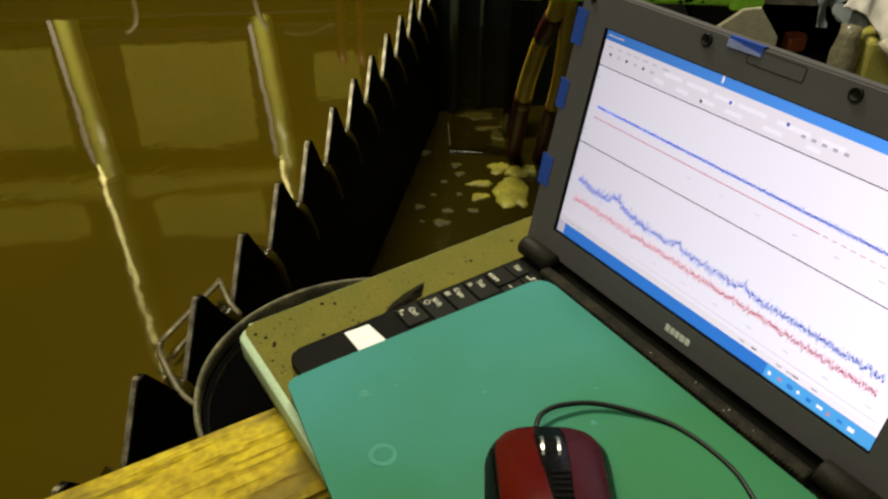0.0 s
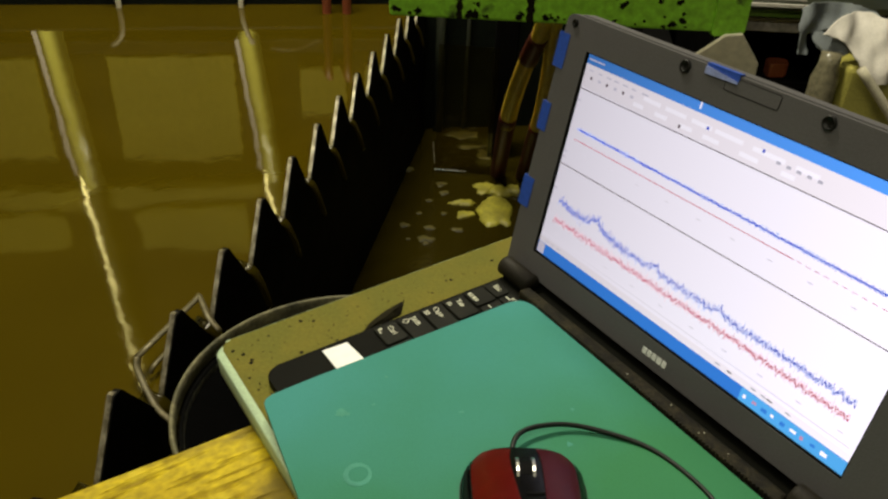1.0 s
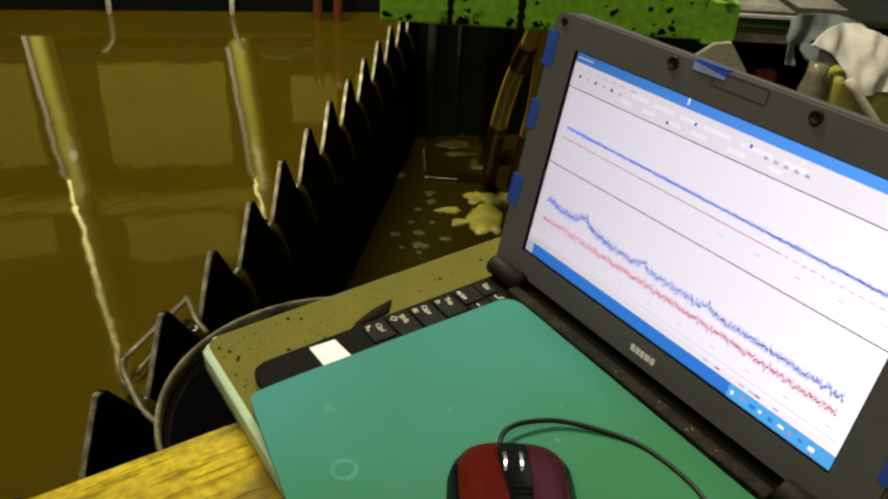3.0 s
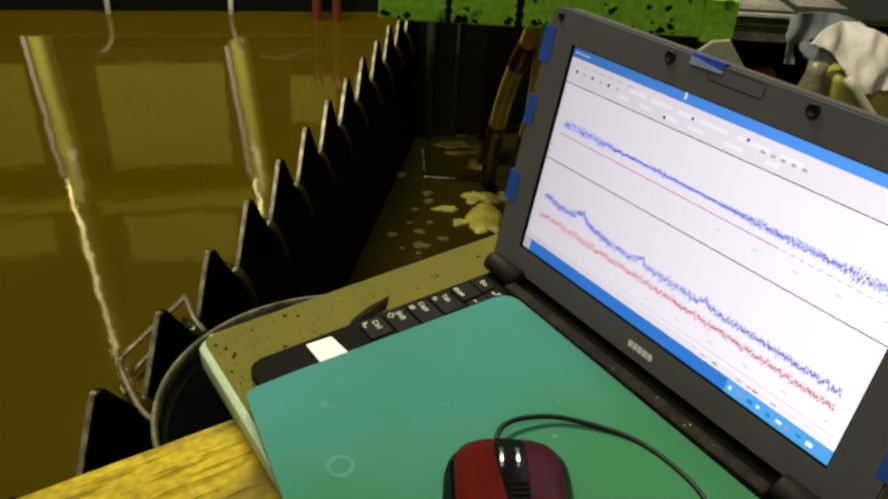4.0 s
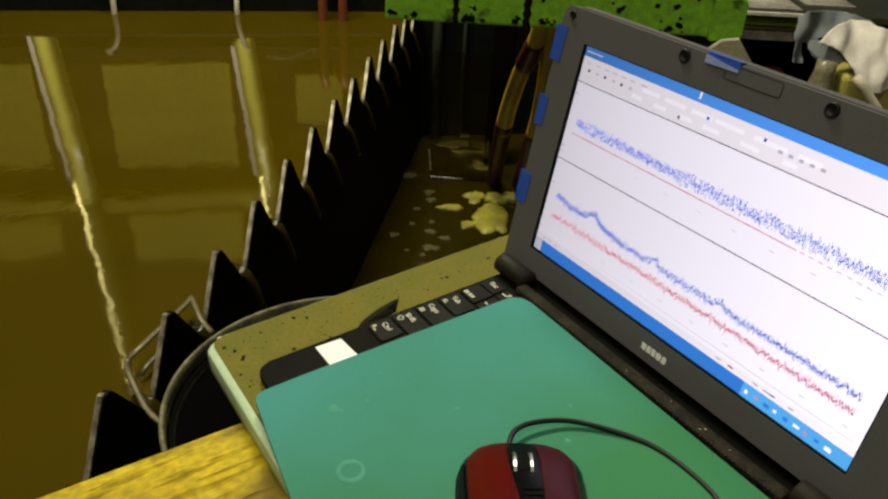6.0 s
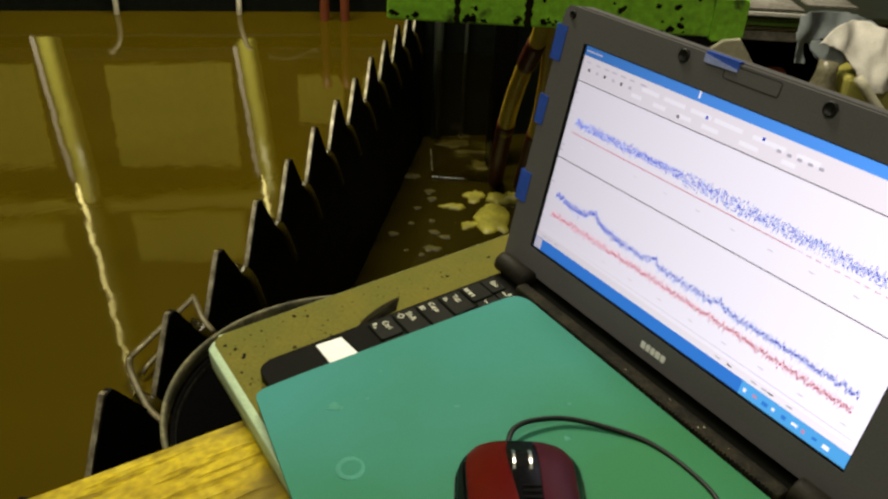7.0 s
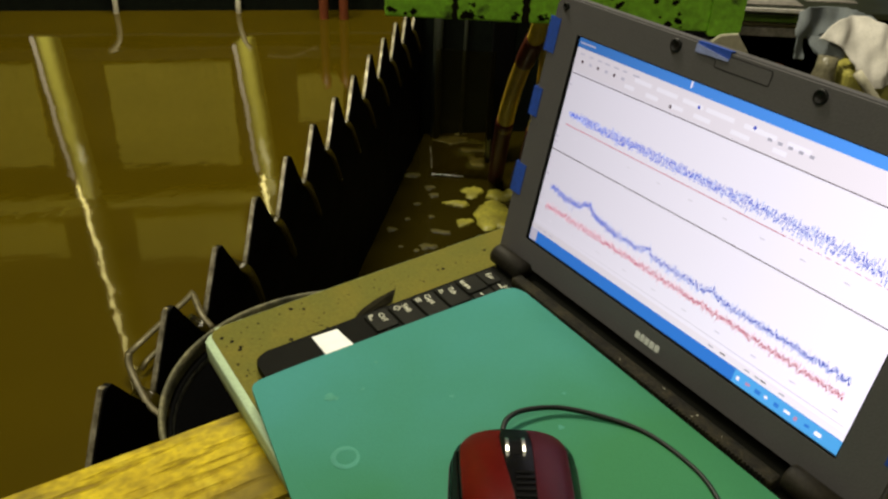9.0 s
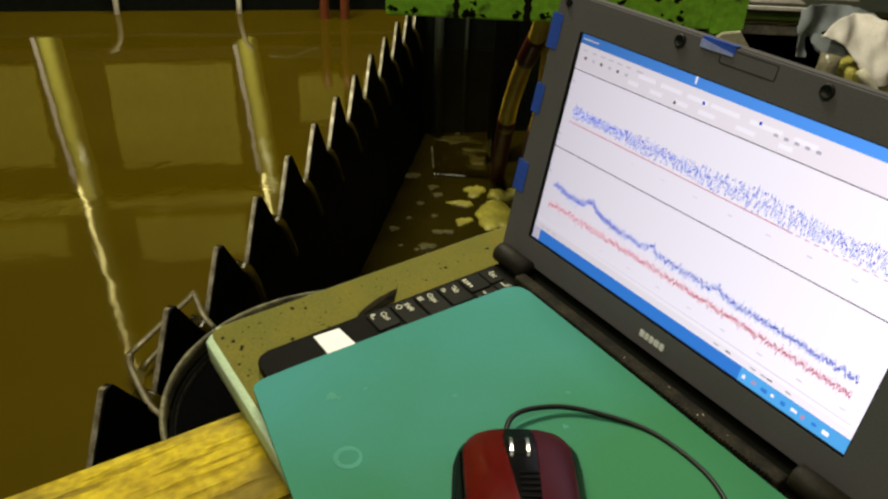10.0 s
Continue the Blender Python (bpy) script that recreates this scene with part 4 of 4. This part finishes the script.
def trough_things():
    # each hose is yellow above and dark red in its lower length
    h = thing("hose", VIEW_M, "thick yellow hose, dark red lower down, in the trough", "hose", "hoses in the trough")
    part("upper_length", pipe([(0.122, 1.19, 0.03), (0.1225, 1.2, -0.017), (0.1215, 1.24, -0.063), (0.110, 1.33, -0.144), (0.1015, 1.44, -0.253), (0.0985, 1.50, -0.325)], (0.0110, 0.0175), 16, 8), M_HOSE, h, "yellow upper length", True)
    part("lower_length", pipe([(0.099, 1.48, -0.300), (0.0975, 1.55, -0.384), (0.098, 1.66, -0.520), (0.098, 1.68, -0.56)], (0.0182, 0.0165), 16, 8), M_HOSE_DARK, h, "dark red lower length", True)
    part("collar", pipe([(0.121, 1.246, -0.069), (0.117, 1.276, -0.096), (0.1125, 1.31, -0.127)], (0.0152, 0.0168), 16, 4), M_HOSE_DARK, h, "dark collar", True)
    h = thing("hose", VIEW_M, "yellow hose hanging into the trough behind the laptop", "hose", "hoses in the trough")
    part("upper_length", pipe([(0.138, 1.19, 0.03), (0.139, 1.2, -0.016), (0.1425, 1.25, -0.069), (0.1515, 1.33, -0.146), (0.158, 1.43, -0.257), (0.157, 1.50, -0.345)], (0.0110, 0.0140), 16, 8), M_HOSE, h, "yellow upper length", True)
    part("lower_length", pipe([(0.157, 1.48, -0.320), (0.1555, 1.55, -0.406), (0.154, 1.66, -0.530), (0.154, 1.68, -0.56)], 0.0148, 16, 8), M_HOSE_DARK, h, "dark red lower length", True)
    # standing sheet; bright metal dashes paint in the glints along its edges
    s = thing("standing_sheet", pose(-1.1395, 0.6615, TROUGH_Z, 0, 0, 52.2), "smoky clear plastic sheet with painted-in edge glints standing in the trough", "sheet")
    part("sheet", box(-0.056, 0.075, 0.0, 0.004, -0.05, 0.30), M_CLEAR, s, "smoky clear sheet")
    rng = random.Random(8)
    for i in range(9):
        x = -0.055 + 0.0085 * i
        part("edge_glint", pipe([(x, 0.0, 0.004), (x + rng.uniform(0.003, 0.009), 0.0, 0.004)], rng.uniform(0.0008, 0.0018), 6, 0), M_CHROME, s, "edge glint put in as bright metal")
    part("edge_glint", pipe([(-0.056, 0.0, 0.02), (-0.064, 0.03, 0.06)], 0.0014, 6, 0), M_RIM, s, "edge glint put in as bright metal")
    p = part("black_post", box(-0.026, 0.026, -0.03, 0.03, -0.75, 0.05, 0.004), M_BLACK)
    p.matrix_world = VIEW_M @ pose(0.10, 1.78, 0)
    tagged(p, "square black post standing in the trough", "post")
    for x, y, r in ((-0.054, 1.9, 0.012), (0.013, 1.92, 0.005), (-0.108, 1.9, 0.006), (0.066, 1.95, 0.005), (-0.085, 1.98, 0.004)):
        ob = part("grey_pipe", lathe([(0.0, -0.75), (r, -0.75), (r, 0.15), (0.0, 0.15)], 20), M_GREYPIPE, smooth=True)
        ob.matrix_world = VIEW_M @ pose(x, y, 0)
        tagged(ob, "thin grey upright pipe behind the trough", "pipe", "grey upright pipes")
    end = part("trough_end", box(2.0, 2.06, -1.0, 0.0, -0.75, 0.15), M_BLACK)
    end.matrix_world = WEIR_M
    tagged(end, "black end wall of the trough", "wall", kind="structure")
    side = part("trough_side", box(-1.6, 2.0, -0.56, -0.50, -0.75, -0.20), M_BLACK)
    side.matrix_world = WEIR_M
    tagged(side, "black side wall of the trough", "wall", kind="structure")


FOAMS = []


def foam_patches():
    rng = random.Random(31)
    # x, y, half-widths across and along the view, height, lobes, held in place
    spots = [(-0.945, 0.630, 0.040, 0.064, 0.006, 0.30, True), (-1.015, 0.690, 0.026, 0.024, 0.008, 0.5, True), (-1.000, 0.715, 0.018, 0.020, 0.012, 0.5, True),
             (-1.048, 0.662, 0.028, 0.024, 0.004, 0.7, False), (-1.020, 0.590, 0.026, 0.013, 0.004, 0.8, False), (-0.955, 0.561, 0.018, 0.018, 0.004, 0.7, False),
             (-1.076, 0.571, 0.012, 0.009, 0.002, 0.5, False), (-1.113, 0.586, 0.014, 0.010, 0.001, 0.6, False), (-0.924, 0.503, 0.013, 0.008, 0.002, 0.6, False),
             (-0.911, 0.438, 0.016, 0.012, 0.002, 0.6, False), (-0.989, 0.416, 0.010, 0.010, 0.002, 0.5, False), (-0.955, 0.476, 0.012, 0.009, 0.001, 0.6, False),
             (-0.994, 0.515, 0.006, 0.007, 0.002, 0.5, False), (-1.189, 0.766, 0.020, 0.028, 0.002, 0.6, False), (-1.250, 0.780, 0.042, 0.012, 0.001, 0.7, False),
             (-1.440, 0.930, 0.045, 0.012, 0.002, 0.7, False), (-1.361, 0.828, 0.020, 0.012, 0.001, 0.6, False), (-1.205, 0.571, 0.018, 0.014, 0.001, 0.6, False),
             (-1.321, 0.783, 0.040, 0.022, 0.001, 0.7, False), (-0.900, 0.420, 0.006, 0.005, 0.001, 0.5, False), (-0.930, 0.400, 0.005, 0.005, 0.001, 0.5, False),
             (-1.015, 0.470, 0.007, 0.006, 0.001, 0.5, False), (-1.060, 0.520, 0.008, 0.006, 0.001, 0.5, False)]
    for x, y, rx, ry, h, lobed, still in spots:
        bm = bmesh.new()
        n = 40
        ph = rng.uniform(0, 9)
        rad = []
        for a in range(n):
            q = Vector((math.cos(a * 2 * math.pi / n), math.sin(a * 2 * math.pi / n), ph))
            rad.append(1 + lobed * (noise.noise(q * 1.7) + 0.55 * noise.noise(q * 4.1)))
        rings = []
        for f, z in ((1.0, -0.001), (0.96, h * 0.45), (0.8, h * 0.85), (0.45, h)):
            rings.append([bm.verts.new((rx * rad[a] * f * math.cos(a * 2 * math.pi / n), ry * rad[a] * f * math.sin(a * 2 * math.pi / n), z * (1 + rng.uniform(-0.12, 0.12)))) for a in range(n)])
        for p, q in zip(rings, rings[1:]):
            for a in range(n):
                bm.faces.new((p[a], p[(a + 1) % n], q[(a + 1) % n], q[a]))
        bm.faces.new(rings[-1])
        ob = part("foam_patch", bm, M_FOAM if h > 0.0035 else M_FILM, smooth=True)
        ob.matrix_world = pose(x, y, TROUGH_Z + 0.0005, 0, 0, 55)
        tagged(ob, "pale yellow scum floating on the trough water", "foam", "scum on the trough")
        FOAMS.append((ob, x, y, 0.0 if still else 1.0))


# ---- behind the laptop ----
def green_frame():
    g = thing("steel_trestle", VIEW_M, "chipped bright green painted steel trestle over the trough", "trestle")
    part("beam", box(-0.105, 0.345, 1.10, 1.15, -0.008, 0.085, 0.004), M_GREEN, g)
    part("leg", slab(round_poly([(0.343, -0.013), (0.388, -0.009), (0.388, 0.0), (0.388, 0.045), (0.343, 0.045)], 0.004), -0.05, 0.0, 0.003), M_GREEN, g).matrix_local = pose(0, 1.098, 0, 90)
    part("foot_plate", slab([(0.359, -0.007), (0.382, -0.004), (0.413, -0.044), (0.44, -0.92), (0.31, -0.92), (0.31, -0.047)], -0.008, 0.0, 0.002), M_POST, g, "pale unpainted plate").matrix_local = pose(0, 1.085, 0, 90)
    for x, w in ((-0.0075, 0.004), (0.0905, 0.005)):
        out = [(x - w + 0.0012 * math.sin(3 * q), 0.08 - 0.0058 * q) for q in range(16)] + [(x + w + 0.0014 * math.sin(2.3 * q + 1), 0.08 - 0.0058 * (15 - q)) for q in range(16)]
        part("rust_seam", slab(out, 0.0, 0.0008), M_SPOT, g, "dark rusted joint").matrix_local = pose(0, 1.0998, 0, 90)
    rng = random.Random(12)
    for i in range(60):
        x, z = rng.choice((rng.uniform(-0.10, 0.34), rng.uniform(-0.10, -0.06), rng.uniform(0.005, 0.02), rng.uniform(0.10, 0.13), rng.uniform(0.18, 0.31))), rng.choice((rng.uniform(-0.004, 0.05), rng.uniform(-0.007, 0.004)))
        r = rng.uniform(0.0015, 0.0055)
        z = max(z, r * 1.2 - 0.0075)
        out = [(x + r * rng.uniform(0.3, 1.4) * math.cos(a * math.pi / 5), z + 0.8 * r * rng.uniform(0.3, 1.4) * math.sin(a * math.pi / 5)) for a in range(10)]
        part("paint_chip", slab(out, 0.0, 0.0006), M_SPOT, g, "dark patch of bare metal").matrix_local = pose(0, 1.0998, 0, 90)


def drape(name, outline, mat, label, away, fold, seed, across=0.0, up=0.0, step=0.004):
    """A cloth of the given outline (across, up), laid in folds."""
    rng = random.Random(seed)
    xs, zs = [p[0] for p in outline], [p[1] for p in outline]
    def inside(x, z):
        c = False
        for i in range(len(outline)):
            (x0, z0), (x1, z1) = outline[i - 1], outline[i]
            if (z0 > z) != (z1 > z) and x < (x1 - x0) * (z - z0) / (z1 - z0) + x0:
                c = not c
        return c
    bm = bmesh.new()
    cache = {}
    def vert(i, j):
        if (i, j) not in cache:
            x, z = min(xs) + i * step, min(zs) + j * step
            q = Vector((x * 16 + seed, z * 9, seed))
            d = fold * (noise.noise(q) + 0.5 * noise.noise(q * 2.3)) + 0.5 * (z - max(zs)) * -0.25
            cache[i, j] = bm.verts.new((x + 0.004 * noise.noise(q * 3), away - d + (z - min(zs)) * 0.45, z + 0.004 * noise.noise(q * 3 + Vector((5, 5, 5)))))
        return cache[i, j]
    for i in range(int((max(xs) - min(xs)) / step) + 1):
        for j in range(int((max(zs) - min(zs)) / step) + 1):
            if inside(min(xs) + (i + 0.5) * step, min(zs) + (j + 0.5) * step):
                bm.faces.new((vert(i, j), vert(i + 1, j), vert(i + 1, j + 1), vert(i, j + 1)))
    for k in range(6):
        bmesh.ops.smooth_vert(bm, verts=bm.verts[:], factor=0.5, use_axis_x=True, use_axis_y=True, use_axis_z=True)
    bmesh.ops.solidify(bm, geom=bm.faces[:], thickness=0.003)
    ob = part(name, bm, mat, smooth=True)
    ob.matrix_world = VIEW_M @ pose(across, 0, up)
    return tagged(ob, label, "cloth", "cloths on the bench")


def background():
    c = thing("green_cabinet", VIEW_M, "dull green steel cabinet with a dark open bay", "cabinet")
    part("top", box(0.60, 1.30, 1.88, 2.40, -0.166, -0.150, 0.003), M_GREYPIPE, c)
    part("edge_trim", box(0.60, 0.86, 1.874, 1.879, -0.158, -0.1495, 0.001), M_CLOTH_W, c, "pale worn front edge")
    part("drawer_front", box(0.62, 0.82, 1.895, 1.915, -0.186, -0.167, 0.002), M_GREEN_DULL, c)
    part("rail", box(0.62, 0.84, 1.885, 1.90, -0.194, -0.187, 0.002), M_STEEL, c, "pale steel rail")
    part("rail", box(0.62, 0.84, 1.890, 1.91, -0.219, -0.195, 0.002), M_PAPER, c, "dull olive rail")
    part("back", box(0.60, 1.30, 2.38, 2.40, -1.0, -0.167), M_BLACK, c)
    part("side", box(0.60, 0.62, 1.89, 2.38, -1.0, -0.167), M_BLACK, c)
    part("side", box(1.28, 1.30, 1.89, 2.38, -1.0, -0.167), M_GREEN_DULL, c)
    part("shelf", box(0.621, 1.279, 1.90, 2.379, -0.36, -0.345), M_BLACK, c)
    def put(name, ob, label, category):
        ob.matrix_world = VIEW_M
        return tagged(ob, label, category)
    put("paper", part("paper_sheet", box(0.64, 0.80, 1.90, 2.05, -0.149, -0.146), M_PAPER), "crumpled pale paper lying on the cabinet", "paper")
    put("bar", part("flat_bar", box(0.66, 0.83, 2.06, 2.14, -0.149, -0.115, 0.004), M_GREYPIPE), "grey metal bar lying on the cabinet", "bar")
    put("rag", part("orange_block", slab(round_poly([(0.765, 1.93), (0.815, 1.94), (0.82, 1.99), (0.77, 1.985)], 0.008), -0.344, -0.310, 0.006), M_REDCORD), "worn orange-brown block in the cabinet bay", "block")
    b = thing("bench", VIEW_M, "low yellow-green plastic crate bench beside the cabinet", "bench")
    part("crate", box(0.845, 1.35, 1.70, 1.86, -0.60, -0.235, 0.012), M_YELLOW, b)
    part("stand", box(0.70, 1.35, 1.66, 1.87, -1.0, -0.601, 0.006), M_GREEN_DULL, b)
    j = thing("glass_jar", VIEW_M @ pose(0.808, 1.72, -0.60), "grey clouded jar standing on the bench", "jar")
    part("jar_body", lathe([(0.0, 0.0), (0.026, 0.0), (0.03, 0.006), (0.03, 0.33), (0.022, 0.365), (0.022, 0.39), (0.0, 0.391)], 24), M_JAR, j, smooth=True)
    st = part("wooden_stick", pipe([(0.850, 1.66, -0.225), (0.95, 1.64, -0.335), (1.0, 1.64, -0.42)], 0.010, 10, 6), M_WHITECORD, smooth=True)
    put("stick", st, "pale wooden stick leaning against the crate", "stick")
    drape("cloth", [(0.757, -0.232), (0.748, -0.166), (0.759, -0.130), (0.778, -0.120), (0.865, -0.119), (0.930, -0.134), (0.952, -0.154), (0.884, -0.178), (0.804, -0.183), (0.799, -0.202), (0.866, -0.224), (0.833, -0.236), (0.798, -0.212), (0.779, -0.177), (0.783, -0.230)], M_CLOTH_B, "blue-grey work cloth hanging over the bench", 1.78, 0.03, 3, 0.0, -0.008)
    drape("cloth", [(0.754, -0.162), (0.774, -0.139), (0.798, -0.118), (0.820, -0.113), (0.862, -0.113), (0.907, -0.123), (0.971, -0.149), (1.000, -0.230), (0.942, -0.241), (0.887, -0.255), (0.864, -0.243), (0.837, -0.209), (0.816, -0.181), (0.789, -0.167)], M_CLOTH_W, "greyish white cloth draped over the crate", 1.69, 0.03, 9, 0.018, -0.014)
    drape("cloth", [(0.766, -0.194), (0.769, -0.178), (0.787, -0.172), (0.815, -0.175), (0.840, -0.191), (0.851, -0.211), (0.827, -0.223), (0.796, -0.220)], M_CLOTH_B, "dark blue-grey cloth folded under the white one", 1.73, 0.02, 5)
    put("paper", part("paper_sheet", box(0.83, 0.95, 1.96, 2.10, -0.149, -0.146), M_PAPER), "crumpled pale paper lying on the cabinet", "paper")
    bl = put("drum", part("blue_drum", lathe([(0.0, -1.0), (0.15, -1.0), (0.155, -0.98), (0.155, 0.02), (0.14, 0.03), (0.0, 0.03)], 40), M_TAPE, smooth=True), "dark blue plastic drum behind the bench", "drum")
    bl.matrix_world = VIEW_M @ pose(1.517, 2.62, 0)


def hanging_cords():
    def cord(pts, r, mat, label, name="hanging_cord"):
        ob = part(name, pipe(pts, r, 10, 8), mat, smooth=True)
        tagged(ob, label, "cord", "cords hanging over the tank")
    w = lambda s, d, h: tuple(WALL_M @ Vector((s, d, h)))
    cord([w(0.222, -0.175, -0.03), w(0.224, -0.172, 0.03), w(0.214, -0.16, 0.07), w(0.18, -0.10, 0.105), w(0.17, 0.0, 0.112)], 0.006, M_WHITECORD, "cream cord looping from the wall into the tank water")
    cord([w(0.488, -0.175, -0.03), w(0.490, -0.17, 0.03), w(0.497, -0.13, 0.08), w(0.503, -0.07, 0.115)], 0.006, M_WHITECORD, "cream cord running from the lamp into the tank water")
    cord([w(0.545, -0.10, 0.12), w(0.60, -0.06, 0.135), w(0.66, -0.03, 0.125), w(0.72, -0.02, 0.14)], 0.002, M_WHITECORD, "thin cream wire along the far wall")
    for x, y in ((-1.405, 0.515), (-1.425, 0.475)):
        cord([(x, y, -0.25), (x, y, -0.12), (x - 0.01, y + 0.005, -0.055), (x - 0.06, y + 0.03, -0.03), (x - 0.16, y + 0.06, -0.03)], 0.0105, M_REDCORD, "brick red hose bent over into the tank water", "red_hose")


def ceiling_lamps():
    for x, y in ((-1.25, 0.24), (0.5, -1.5)):
        t = thing("ceiling_lamp", pose(x, y, 2.30), "white ceiling lamp housing over the tank", "lamp", "ceiling lamps")
        part("housing", box(-0.14, 0.14, -0.68, 0.68, 0.01, 0.41, 0.01), M_POST, t)


room()
WATER = tank_water()
TROUGH = trough_water()
weir()
overflow()
far_side()
pad()
foam_board()
plank()
mouse()
bucket()
bracket()
trough_things()
foam_patches()
green_frame()
background()
hanging_cords()
ceiling_lamps()


def motions():
    rng = random.Random(99)
    # half-height of the live trace in millimetres, at five places across the screen
    table = ((0, (1.0, 0.9, 0.8, 0.6, 0.6)), (0.5, (0.8, 0.7, 0.9, 0.9, 0.8)), (1.0, (0.6, 0.6, 0.6, 0.8, 0.9)), (2.0, (0.6, 0.6, 1.0, 0.7, 0.6)), (2.7, (0.6, 0.6, 0.7, 0.7, 0.7)),
             (4.0, (3.2, 1.4, 1.3, 2.2, 2.6)), (4.5, (3.0, 2.0, 2.4, 2.0, 1.6)), (5.0, (2.0, 2.4, 2.8, 3.4, 3.2)), (5.5, (3.2, 2.6, 4.2, 2.8, 3.2)),
             (7.0, (3.0, 2.4, 3.2, 4.0, 4.0)), (7.5, (3.2, 4.0, 4.0, 3.6, 3.8)), (8.0, (2.8, 3.0, 3.4, 3.4, 3.2)), (8.5, (2.0, 2.8, 2.6, 2.2, 2.8)),
             (9.0, (1.8, 2.8, 3.0, 4.4, 4.6)), (9.5, (2.9, 2.4, 2.8, 3.6, 3.4)), (10.0, (2.6, 4.2, 5.2, 5.2, 5.0)))
    def swing(u, t):
        x = (u + 0.1025) / 0.2095 * 4
        cols = [np.interp(t, [r[0] for r in table], [r[1][c] for r in table]) for c in range(5)]
        burst = 0.88 + 0.95 * max(0.0, noise.noise(Vector((u * 55, t * 1.4, 3.3))))
        return 0.001 * np.interp(x, range(5), cols) * burst
    for ob, u in STROKES:
        rows = []
        for i in range(51):
            t = i * 0.2
            room_v = max(0.0, swing(u, t) - 0.0008)
            rows.append((t, pose(u, 0.0860 + 0.00015 * rng.gauss(0, 1) + room_v * max(-1, min(1, rng.gauss(0, 0.72))), -0.0004)))
        walk(ob, rows)
    # the longer hairs lie along the line while it is quiet and stand up as it grows
    for ob, u, h in HAIRS:
        rows = []
        side = rng.choice((-1, 1))
        for i in range(51):
            t = i * 0.2
            most = swing(u, t)
            flat = max(0.0, min(1.0, (0.8 * h - most) / 0.0006 + 0.5))
            rows.append((t, pose(u, 0.0860 + max(0.0001, most - 0.6 * h) * (1 - flat) * max(-1, min(1, rng.gauss(0, 0.6))), -0.00038, 0, 0, side * 86 * flat)))
        walk(ob, rows)
    for ob, u, lift in SPIKES:
        rows = []
        for i in range(21):
            t = i * 0.5
            k = np.interp(t, (0, 2.6, 4.0, 10.0), (1.0, 0.9, 0.35, 0.25)) * rng.uniform(0.6, 1.2)
            rows.append((t, pose(u, spectrum(u) + lift * k, -0.0003)))
        walk(ob, rows)
    # ripples drift slowly along the weir
    walk(WATER, [(t, WEIR_M @ pose(0.006 * t, 0, WATER_Z)) for t in (0, 2.5, 5, 7.5, 10)])
    walk(TROUGH, [(t, WEIR_M @ pose(-0.008 * t, 0, 0)) for t in (0, 2.5, 5, 7.5, 10)])
    for ob, x, y, k in FOAMS:
        a = rng.uniform(0, 6.3)
        rows = [(t, pose(x + k * 0.010 * math.sin(0.5 * t + a), y + k * 0.010 * math.cos(0.45 * t + a), TROUGH_Z + 0.0005, 0, 0, 55 + k * 8 * math.sin(0.3 * t + a))) for t in (0, 1.25, 2.5, 3.75, 5, 6.25, 7.5, 8.75, 10)]
        walk(ob, rows)


motions()
